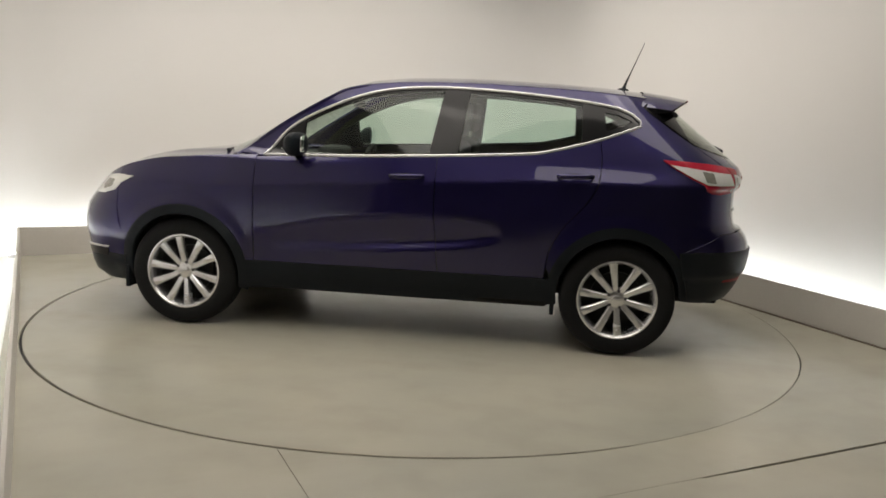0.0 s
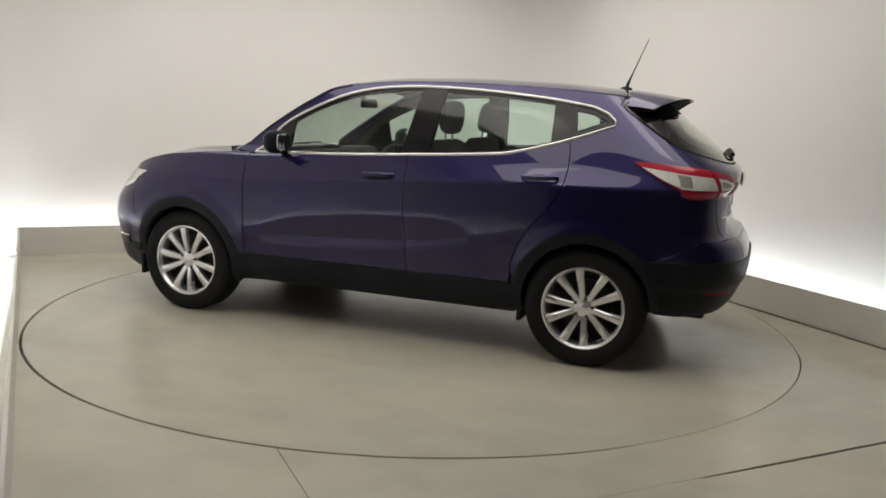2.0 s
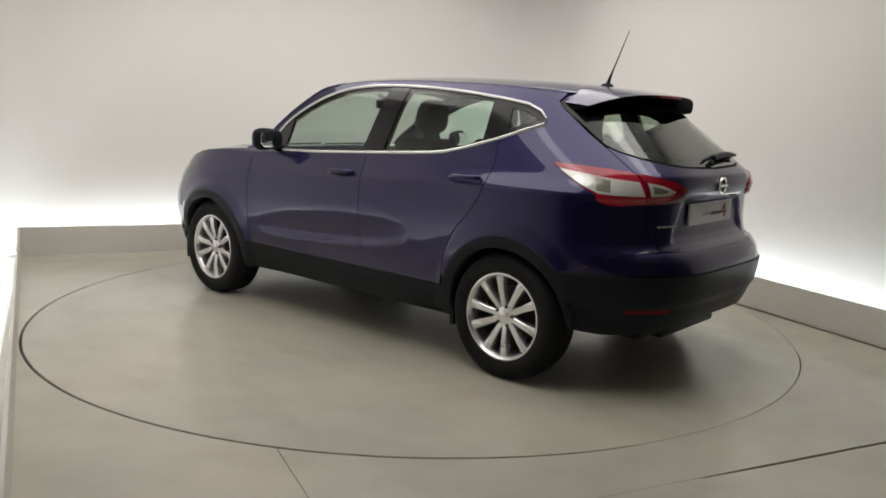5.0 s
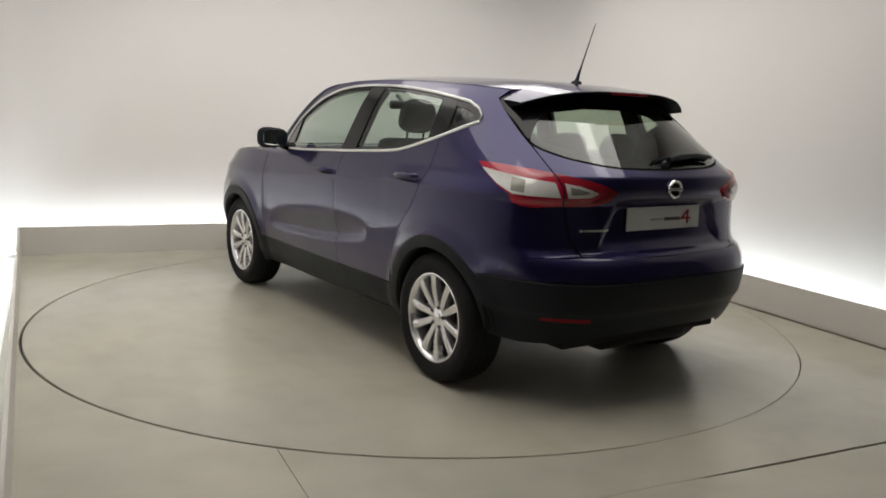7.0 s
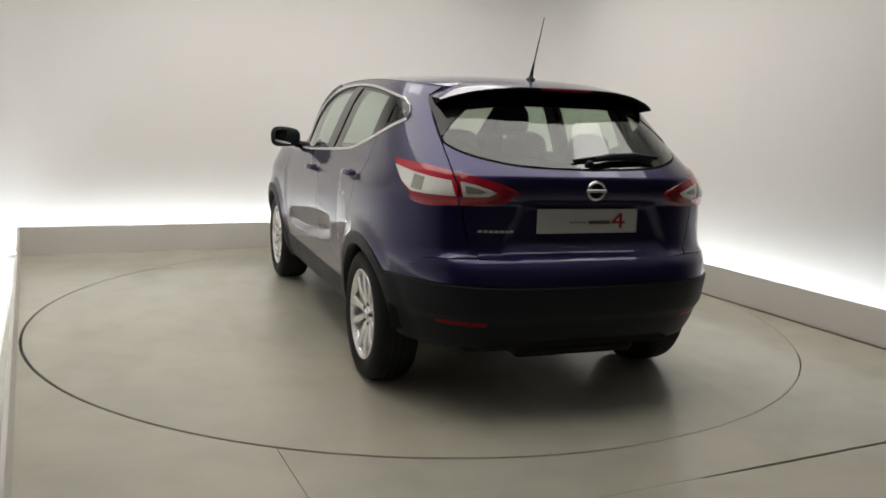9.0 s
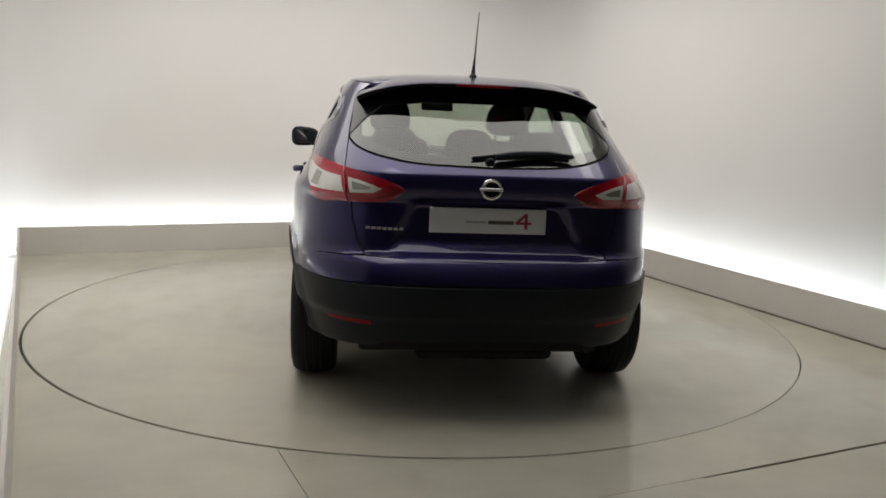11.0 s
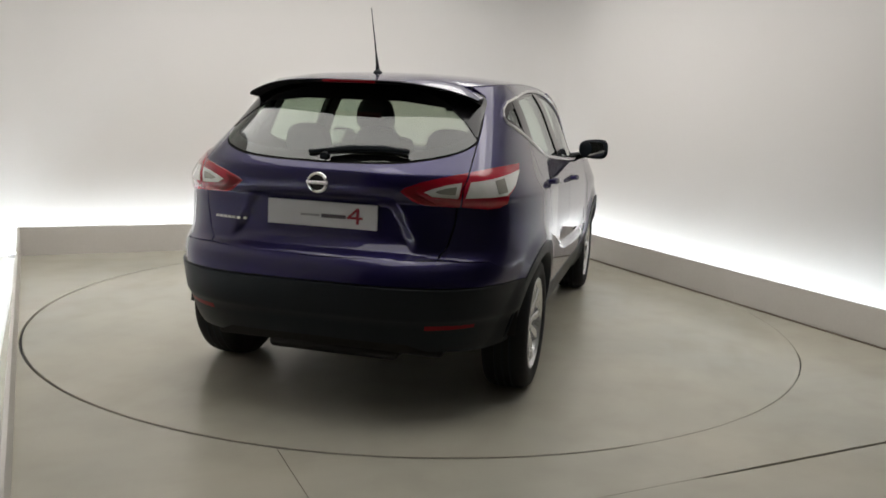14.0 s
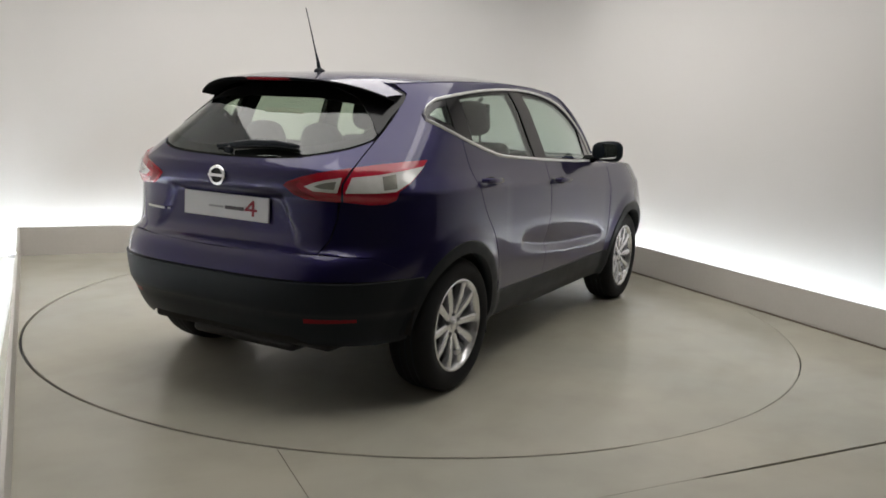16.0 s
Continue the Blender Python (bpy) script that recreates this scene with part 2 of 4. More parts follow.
def build_room():
    # platform floor with the round opening, and a joint running from it to the front edge
    seam, half = -1.48, 0.0014
    top = FRONT + 0.002
    v_end = -math.sqrt(RADIUS ** 2 - seam ** 2) - 0.012
    outer = [(LEFT - 0.02, top), (seam - half, top), (seam - half, v_end), (seam + half, v_end), (seam + half, top), (RIGHT - 0.007, top), (RIGHT - 0.007, BACK - 0.003), (LEFT - 0.02, BACK - 0.003)]
    slab("floor", [outer, ring(RADIUS)], -0.02, 0.0, FLOOR)
    # unseen dark floor, added so that the doors reflect something dark
    slab("floor_unseen_dark", [[(-6.2, -8.6), (6.2, -8.6), (6.2, -3.904), (-6.2, -3.904)]], -0.02, -0.002, UNSEEN_DARK)
    slab("floor_front", [[(-6.2, -3.90), (6.2, -3.90), (6.2, FRONT - 0.014), (0.35, FRONT - 0.013), (0.02, FRONT - 0.006), (-0.02, FRONT + 0.0012), (-6.2, FRONT + 0.0012)]], -0.02, -0.001, FLOOR)
    slab("ground", [[(-6.4, -8.8), (6.4, -8.8), (6.4, 3.4), (-6.4, 3.4)]], -0.12, -0.05, SHADOW)
    # turntable disc, flush with the floor
    bm = bmesh.new()
    bmesh.ops.create_cone(bm, cap_ends=True, segments=180, radius1=RADIUS, radius2=RADIUS, depth=0.05)
    bmesh.ops.translate(bm, verts=bm.verts, vec=(0, 0, -0.025))
    disc = part("turntable", bm, TABLE, None, smooth=False)
    edge = bmesh.new()
    bmesh.ops.create_cone(edge, cap_ends=False, segments=180, radius1=RADIUS + 0.003, radius2=RADIUS + 0.003, depth=0.046)
    bmesh.ops.create_cone(edge, cap_ends=False, segments=180, radius1=RADIUS + 0.0004, radius2=RADIUS + 0.0004, depth=0.046)
    bmesh.ops.bridge_loops(edge, edges=[e for e in edge.edges if len(e.link_faces) == 1 and e.verts[0].co.z > 0 and e.verts[1].co.z > 0])
    bmesh.ops.translate(edge, verts=edge.verts, vec=(0, 0, -0.0245))
    part("edge_band", edge, TABLE, disc, "painted steel edge of the turntable", smooth=False)
    tagged(disc, "round beige-grey painted vehicle turntable set flush in the floor", "turntable")
    # upstand boards that hide the light strips
    t = 0.018
    runs = [("ledge_back", LEFT - t, BACK, RIGHT + t, BACK + t), ("ledge_right", RIGHT, FRONT, RIGHT + t, BACK - 0.002)]
    for name, u0, v0, u1, v1 in runs:
        ob = part(name, box_bm(u0, v0, -0.05, u1, v1, LEDGE_H, bevel=0.003), LEDGE, None, smooth=False)
        ob.matrix_world = ROOM
        tagged(ob, kind="structure")
    # the left board stands a degree out of square
    ob = part("ledge_left", box_bm(-t, FRONT - BACK + 0.004, 0.0, 0.0, 0.0, LEDGE_H, bevel=0.003), LEDGE, None, smooth=False)
    ob.matrix_world = ROOM @ pose(LEFT - 0.003, BACK - 0.003, 0.0, 0, 0, 1.15)
    tagged(ob, kind="structure")
    # walls: one bent sheet with rounded corners, 10 cm thick
    L, R, B, r = LEFT - GAP, RIGHT + GAP, BACK + GAP, 0.50
    path = [(L, FRONT - 0.1)]
    path += [(L + r - r * math.cos(radians(a)), B - r + r * math.sin(radians(a))) for a in range(0, 91, 5)]
    path += [(R - r + r * math.sin(radians(a)), B - r + r * math.cos(radians(a))) for a in range(0, 91, 5)]
    path += [(R, FRONT - 0.1)]
    verts, faces = [], []
    for i, p in enumerate(path):
        a, b = Vector(path[max(i - 1, 0)]), Vector(path[min(i + 1, len(path) - 1)])
        d = (b - a).normalized()
        q = Vector(p) + 0.1 * Vector((-d.y, d.x))
        verts += [(*p, -0.05), (*p, CEIL_Z), (*q, -0.05), (*q, CEIL_Z)]
    for i in range(len(path) - 1):
        k, j = 4 * i, 4 * i + 4
        faces += [(k, k + 1, j + 1, j), (k + 2, j + 2, j + 3, k + 3), (k + 1, k + 3, j + 3, j + 1)]
    e = 4 * (len(path) - 1)
    faces += [(0, 2, 3, 1), (e, e + 1, e + 3, e + 2)]
    wall = link_mesh("wall_studio", verts, faces, WALL, smooth=False)
    for f in wall.data.polygons:
        f.use_smooth = abs(f.normal.z) < 0.5
    wall.matrix_world = ROOM
    tagged(wall, kind="structure")
    # unseen walls added round the camera's side, dim for the car's reflections
    for name, a in (("wall_south", (-6.4, -8.8, -0.05, 6.4, -8.6, CEIL_Z)), ("wall_west", (-6.4, -8.6, -0.05, -6.2, FRONT - 0.1, CEIL_Z)), ("wall_east", (6.2, -8.6, -0.05, 6.4, FRONT - 0.1, CEIL_Z)),
                    ("wall_return_west", (-6.4, FRONT - 0.1, -0.05, L - 0.1, FRONT, CEIL_Z)), ("wall_return_east", (R + 0.1, FRONT - 0.1, -0.05, 6.4, FRONT, CEIL_Z))):
        ob = part(name, box_bm(*a), DIM, None, smooth=False)
        ob.matrix_world = ROOM
        tagged(ob, kind="structure")
    ob = part("ceiling", box_bm(-6.4, -8.8, CEIL_Z, 6.4, 3.4, CEIL_Z + 0.1), CEILING, None, smooth=False)
    ob.matrix_world = ROOM
    tagged(ob, kind="structure")
    # light strips lying in the trough behind each board
    for a in ((LEFT - 0.1, BACK + 0.17, RIGHT + 0.1, BACK + 0.20), (RIGHT + 0.17, FRONT + 0.02, RIGHT + 0.20, BACK - 0.02), (LEFT - 0.20, FRONT + 0.02, LEFT - 0.17, BACK - 0.02)):
        u0, v0, u1, v1 = a
        base = part("led_strip", box_bm(u0 - 0.008, v0 - 0.008, -0.045, u1 + 0.008, v1 + 0.008, -0.01, bevel=0.002), ALLOY, None, smooth=False)
        base.matrix_world = ROOM
        tagged(base, "glowing white light strip behind the low upstand board", "light strip", "light strips round the studio")
        part("diffuser", box_bm(u0, v0, -0.01, u1, v1, 0.004, bevel=0.003), LED, base, "glowing white diffuser", smooth=False)
    # pale bottoms of the light troughs
    for name, a in (("trough_back", (L, BACK + t, R, B)), ("trough_right", (RIGHT + t, FRONT, R, BACK + t - 0.001)), ("trough_left", (L, FRONT, LEFT - 0.022, BACK + t - 0.001))):
        slab(name, [[(a[0], a[1]), (a[2], a[1]), (a[2], a[3]), (a[0], a[3])]], -0.049, -0.045, WALL)
    # raised strip added for the brown line of dirt along the foot of the right board
    ob = part("trim_dirt_line", box_bm(RIGHT - 0.016, FRONT + 0.003, -0.002, RIGHT - 0.0005, BACK - 0.012, 0.010, bevel=0.003), FOOT_DIRT, None, smooth=False)
    ob.matrix_world = ROOM
    tagged(ob, kind="structure")
    # small metal bracket on the wall behind the board
    bm = block(bmesh.new(), L + 0.002, 1.95, 0.10, L + 0.03, 2.2, 0.125, 0.003)
    block(bm, L + 0.002, 1.95, 0.02, L + 0.03, 1.975, 0.10, 0.003)
    ob = part("wall_bracket", bm, LEDGE, None, smooth=False)
    ob.matrix_world = ROOM
    tagged(ob, "small pale painted bracket fixed low on the wall", "bracket")
    return disc


turntable = build_room()


# ---- the car's shape: x forward, y to its left, z up, metres ----
def table(xs, ys):
    """A smooth function through the given pairs."""
    xs, ys = np.array(xs, float), np.array(ys, float)
    d = np.diff(ys) / np.diff(xs)
    m = np.concatenate([[d[0]], np.where(d[1:] * d[:-1] > 0, 2 * d[1:] * d[:-1] / (d[1:] + d[:-1] + 1e-12), 0), [d[-1]]])

    def f(x):
        i = int(np.clip(np.searchsorted(xs, x) - 1, 0, len(xs) - 2))
        h = xs[i + 1] - xs[i]
        t = min(max((x - xs[i]) / h, -0.3), 1.3)
        return float((1 + 2 * t) * (1 - t) ** 2 * ys[i] + t * (1 - t) ** 2 * h * m[i] + t * t * (3 - 2 * t) * ys[i + 1] + t * t * (t - 1) * h * m[i + 1])
    return f


def ease(a, b, x):
    t = min(max((x - a) / (b - a), 0.0), 1.0)
    return t * t * (3 - 2 * t)


HUB_X, HUB_Z, TRACK = 1.323, 0.333, 0.885
TAIL_X0, NOSE_X0 = -0.85, 0.9
width_low = table((0.20, 0.28, 0.34, 0.42, 0.50, 0.58, 0.66, 0.76, 0.86, 0.94, 1.10, 1.14),
                  (0.780, 0.828, 0.854, 0.868, 0.879, 0.887, 0.892, 0.893, 0.891, 0.888, 0.880, 0.878))
tail_x = table((0.20, 0.28, 0.36, 0.46, 0.56, 0.625, 0.65, 0.70, 0.735, 0.76, 0.80, 0.88, 0.97, 1.01, 1.06, 1.10, 1.135, 1.17, 1.30, 1.41, 1.50, 1.58),
               (-1.90, -2.01, -2.08, -2.125, -2.145, -2.15, -2.145, -2.125, -2.095, -2.055, -2.042, -2.035, -2.035, -2.058, -2.068, -2.062, -2.025, -1.98, -1.815, -1.68, -1.565, -1.465))
nose_x = table((0.18, 0.28, 0.40, 0.55, 0.70, 0.77, 0.84, 0.90, 0.96, 1.00, 1.06), (2.04, 2.165, 2.175, 2.195, 2.165, 2.11, 2.045, 1.995, 1.955, 1.925, 1.85))
roof_z = table((-1.90, -1.72, -1.44, -1.14, -0.77, -0.39, -0.04, 0.19, 0.43, 0.60), (1.494, 1.512, 1.545, 1.569, 1.585, 1.593, 1.587, 1.568, 1.524, 1.466))
hood_z = table((0.90, 1.10, 1.41, 1.70, 1.93, 2.06, 2.14), (1.075, 1.085, 1.070, 1.015, 0.925, 0.84, 0.76))


scoop_top = table((-0.64, -0.60, -0.52, -0.38, -0.06, 0.275, 0.50, 0.63, 0.71, 0.76), (0.687, 0.706, 0.726, 0.738, 0.736, 0.706, 0.678, 0.645, 0.603, 0.570))
scoop_low = table((-0.64, -0.59, -0.27, 0.28, 0.76), (0.686, 0.671, 0.622, 0.582, 0.568))


def scoop(x, z):
    """Depth of the scoop pressed into the doors: a creased upper edge, a slope under it and a quick return."""
    if not -0.64 < x < 0.76:
        return 0.0
    t, b = scoop_top(x), scoop_low(x)
    size = ease(0.0, 0.05, t - b)
    if t <= b or z >= t + 0.06:
        return 0.0
    lead = 0.003 * size
    if z >= t:
        return lead * ((t + 0.06 - z) / 0.06) ** 2
    full = lead + 0.20 * (t - b)
    if z >= b:
        return lead + 0.20 * (t - z)
    return full * (1 - ease(0.0, 0.06, b - z))


def shoulder(x):
    """Height of the crease that runs through the door handles and rises to the rear."""
    return 0.946 - 0.062 * min(max(x, -0.9), 0.9)


def flare(x, z):
    """How far the skin swells out round the wheel arches."""
    r = min(math.hypot(x - HUB_X, z - HUB_Z - 0.012), math.hypot(x + HUB_X, z - HUB_Z - 0.012))
    return 0.016 * (1 - ease(0.40, 0.50, r))


def half_width(x, z):
    """Half the body's width on the straight of its sides."""
    if z < 1.10:
        c = shoulder(x)
        y = width_low(z) - max(0.0, z - c) * 0.044 / (1.10 - c)
    else:
        y = 0.836 - 0.40 * (z - 1.10) - 0.045 * max(0.0, (z - 1.32) / 0.22) ** 3
    if x > 0.05:
        y -= 0.105 * ((x - 0.05) / 0.80) ** 2 * ease(1.04, 1.12, z)
    # pressed scoop in the doors, and the haunch over the rear wheel
    y -= scoop(x, z)
    y += 0.018 * ease(-0.75, -1.15, x) * ease(0.55, 0.80, z) * (1 - ease(0.98, 1.10, z))
    y += 0.026 * ease(0.75, 1.2, x) * ease(0.36, 0.60, z) * (1 - ease(0.86, 1.06, z))
    return y


def tail_n(z):
    return 3.75 - 0.75 * ease(1.05, 1.45, z)


def skin(s, z, off=0.0):
    """The body's side wrapped round nose and tail: s is x along the side and runs on round the corners to the middle line."""
    if s < TAIL_X0:
        a = (TAIL_X0 - s) / 0.85
        side = 1.0
        if a > math.pi / 2:
            a, side = math.pi - a, -1.0
        w, d, n = half_width(TAIL_X0 - 0.5 * min(1, a), z), TAIL_X0 - tail_x(z), tail_n(z)
        r = ((abs(math.cos(a)) / w) ** n + (abs(math.sin(a)) / d) ** n) ** (-1 / n)
        x, y = TAIL_X0 - r * math.sin(a), r * math.cos(a) * side
        # recess round the plate
        if 0.74 < z < 1.02 and abs(y) < 0.55:
            x += 0.026 * ease(0.445 - 0.5 * (z - 0.80), 0.395 - 0.5 * (z - 0.80), abs(y)) * ease(0.755, 0.815, z) * (1 - ease(0.95, 1.01, z))
    elif s > NOSE_X0:
        a = (s - NOSE_X0) / 0.85
        side = 1.0
        if a > math.pi / 2:
            a, side = math.pi - a, -1.0
        w, d, n = half_width(NOSE_X0 + 0.3 * min(1, a), z), nose_x(z) - NOSE_X0, 3.8
        r = ((abs(math.cos(a)) / w) ** n + (abs(math.sin(a)) / d) ** n) ** (-1 / n)
        x, y = NOSE_X0 + r * math.sin(a), r * math.cos(a) * side
    else:
        x, y = s, half_width(s, z)
    y += math.copysign(flare(x, z) * ease(0.5, 0.75, abs(y)), y)
    p = Vector((x, y, z))
    if off:
        h = 0.004
        du = skin(s + h, z) - skin(s - h, z)
        dv = skin(s, z + h) - skin(s, z - h)
        nrm = du.cross(dv).normalized()
        if nrm.dot(Vector((x * 0.4, y, 0.0))) < 0:
            nrm = -nrm
        p += off * nrm
    return p


TAIL_MID, NOSE_MID = TAIL_X0 - 0.85 * math.pi / 2, NOSE_X0 + 0.85 * math.pi / 2


def at_x(x, z):
    """s on the skin's left side at which the tail's or nose's corner reaches x."""
    lo, hi = (TAIL_MID, TAIL_X0) if x < 0 else (NOSE_X0, NOSE_MID)
    if TAIL_X0 <= x <= NOSE_X0:
        return x
    for _ in range(40):
        mid = 0.5 * (lo + hi)
        if skin(mid, z).x < x:
            lo = mid
        else:
            hi = mid
    return lo


def at_y(y, z):
    """s on the tail at which the skin reaches y (either side)."""
    lo, hi = TAIL_MID - 1.2, TAIL_X0
    for _ in range(40):
        mid = 0.5 * (lo + hi)
        if skin(mid, z).y < y:
            lo = mid
        else:
            hi = mid
    return lo


def edge_y(x, z):
    """The skin's half width at x and z."""
    return abs(skin(at_x(x, z), z).y)


def roof(x, u, off=0.0):
    ze = roof_z(x) - 0.044
    ye = edge_y(x, ze)
    return Vector((x, u * ye, ze + 0.044 * (1 - abs(u) ** 2.4) + off))


pillar_z = table((0.25, 0.36, 0.48, 0.66, 0.84, 1.00), (roof_z(0.25) - 0.044, 1.492, 1.430, 1.325, 1.208, 1.085))
middle_z = table((0.25, 0.43, 0.65, 0.85, 1.05, 1.30), (roof_z(0.25), 1.508, 1.410, 1.285, 1.168, 1.070))


def pillar(v):
    """The windscreen's edge, from its foot (0) to the roof (1)."""
    x = 1.00 - 0.75 * v
    z = pillar_z(x)
    return x, half_width(x, z), z


def screen(v, u, off=0.0):
    x, y, z = pillar(v)
    cx = 1.30 - 1.05 * v
    cz = middle_z(cx)
    k = 1 - abs(u) ** 2.0
    return Vector((x + (cx - x) * k + off * 0.5, u * y, z + (cz - z) * k + off))


def bonnet(x, u, off=0.0):
    z = hood_z(x)
    ye = edge_y(x, min(z - 0.035, 1.03)) - 0.012
    return Vector((x, u * ye, z - 0.035 * abs(u) ** 2.5 + 0.012 * math.exp(-((abs(u) - 0.62) / 0.12) ** 2) + off))


def loop_fine(loop, step):
    out = []
    for i in range(len(loop)):
        a, b = np.array(loop[i - 1], float), np.array(loop[i], float)
        k = max(1, int(math.ceil(np.linalg.norm(b - a) / step)))
        side = np.array([b[1] - a[1], a[0] - b[0]])
        out += [tuple(a + (b - a) * j / k + side * 4e-4 * (j / k) * (1 - j / k)) for j in range(k)]
    return out


def sheet(name, loops, fn, material, parent, label="", step=0.035, rim=0.014, mirror=False, creases=()):
    """A panel cut out of a surface fn(a, b) along its outer loop and holes, with its edges turned inwards."""
    from mathutils.geometry import delaunay_2d_cdt
    fine = [loop_fine(lp, step) for lp in loops]
    pts, edges = [], []
    for lp in fine:
        k = len(pts)
        pts += [Vector(p) for p in lp]
        edges += [(k + i, k + (i + 1) % len(lp)) for i in range(len(lp))]
    lo, hi = (np.array([f([p[k] for p in pts]) for k in (0, 1)]) for f in (min, max))
    for line in creases:
        k = len(pts)
        pts += [Vector(p) for p in line]
        edges += [(k + i, k + i + 1) for i in range(len(line) - 1)]
    border = np.array([tuple(p) for p in pts])
    for i in range(int((hi[0] - lo[0]) / step) + 1):
        for j in range(int((hi[1] - lo[1]) / step) + 1):
            q = lo + step * np.array([i + 0.5 * (j % 2), j]) + 0.003
            if np.min(((border - q) ** 2).sum(1)) > (0.55 * step) ** 2 and inside(q, fine):
                pts.append(Vector(q))
    co, ed, fa, *_ = delaunay_2d_cdt(pts, edges, [], 0, 1e-7)
    tris = [f for f in fa if inside(sum((co[i] for i in f), Vector((0, 0))) / len(f), fine)]
    verts, norms, h = [], [], 0.003
    for c in co:
        p = fn(c.x, c.y)
        nrm = (fn(c.x + h, c.y) - fn(c.x - h, c.y)).cross(fn(c.x, c.y + h) - fn(c.x, c.y - h)).normalized()
        if nrm.dot(p - Vector((min(max(p.x, -1.2), 1.0) * 0.9, 0, min(p.z, 0.9)))) < 0:
            nrm = -nrm
        verts.append(p)
        norms.append(nrm)
    faces, half = [], {}
    for f in tris:
        a, b, c = (verts[i] for i in f)
        g = tuple(f) if (b - a).cross(c - a).dot(norms[f[0]]) > 0 else tuple(reversed(f))
        faces.append(g)
        for i in range(3):
            half[(g[i], g[(i + 1) % 3])] = True
    if rim:
        for a, b in list(half):
            if (b, a) in half:
                continue
            way = (verts[b] - verts[a]).normalized().cross(norms[a])
            k = len(verts)
            verts += [verts[a].copy(), verts[b].copy(), verts[b] - rim * norms[b], verts[a] - rim * norms[a]]
            norms += [(way + norms[a]).normalized(), (way + norms[b]).normalized(), way, way]
            faces.append((k + 1, k, k + 3, k + 2))
    made = []
    for flip in ((False, True) if mirror else (False,)):
        if flip:
            vv, nn = [Vector((v.x, -v.y, v.z)) for v in verts], [Vector((v.x, -v.y, v.z)) for v in norms]
            ff = [tuple(reversed(f)) for f in faces]
        else:
            vv, nn, ff = verts, norms, faces
        made.append(link_mesh(name, vv, ff, material, parent, label, normals=nn))
    return made


def offset_skin(off):
    return lambda s, z: skin(s, z, off)


def arc(cx, cz, r, a0, a1, n=24):
    return [(cx + r * math.cos(radians(a0 + (a1 - a0) * i / n)), cz + r * math.sin(radians(a0 + (a1 - a0) * i / n))) for i in range(n + 1)]


def wheel_arc(hub_x, r, a0, a1, n=24):
    """The arc of a wheel arch in the skin's own s and z."""
    return [(at_x(x, z), z) for x, z in arc(hub_x, HUB_Z + 0.012, r, a0, a1, n)]


# outline of the side windows, with the kick up at the rear
DLO_TOP = catmull([(0.83, 1.071), (0.68, 1.248), (0.40, 1.396), (0.14, 1.480), (-0.15, 1.511), (-0.50, 1.508), (-0.85, 1.485), (-1.12, 1.455), (-1.27, 1.431)], 6)
DLO_LOW = catmull([(-1.400, 1.332), (-1.20, 1.258), (-1.03, 1.207), (-0.90, 1.174), (-0.75, 1.149), (-0.27, 1.118), (0.30, 1.090), (0.83, 1.071)], 6)
DLO = [(at_x(x, z), z) for x, z in DLO_TOP + [(-1.350, 1.398), (-1.395, 1.360)] + DLO_LOW[:-1]]


def belt(x):
    """The height of the window line at x."""
    low = sorted(DLO_LOW)
    return float(np.interp(x, [p[0] for p in low], [p[1] for p in low]))


def inset(loop, d):
    """A loop drawn in by d towards its inside."""
    n = len(loop)
    area = sum(loop[i - 1][0] * loop[i][1] - loop[i][0] * loop[i - 1][1] for i in range(n))
    out = []
    for i in range(n):
        a, b = np.array(loop[i - 1]), np.array(loop[(i + 1) % n])
        t = (b - a) / (np.linalg.norm(b - a) + 1e-9)
        nrm = np.array([-t[1], t[0]]) * (1 if area > 0 else -1)
        out.append(tuple(np.array(loop[i]) + d * nrm))
    return out


def between(loop, x0, x1):
    """The part of a loop of the windows that lies between two leaning lines x = a + b (z - 1.1)."""
    def cut(pts, a, b, keep_less):
        out = []
        for i in range(len(pts)):
            p, q = pts[i - 1], pts[i]
            fp, fq = p[0] - a - b * (p[1] - 1.1), q[0] - a - b * (q[1] - 1.1)
            if keep_less:
                fp, fq = -fp, -fq
            if fp * fq < 0:
                t = fp / (fp - fq)
                out.append((p[0] + t * (q[0] - p[0]), p[1] + t * (q[1] - p[1])))
            if fq >= 0:
                out.append(q)
        return out
    return cut(cut(loop, *x0, False), *x1, True)


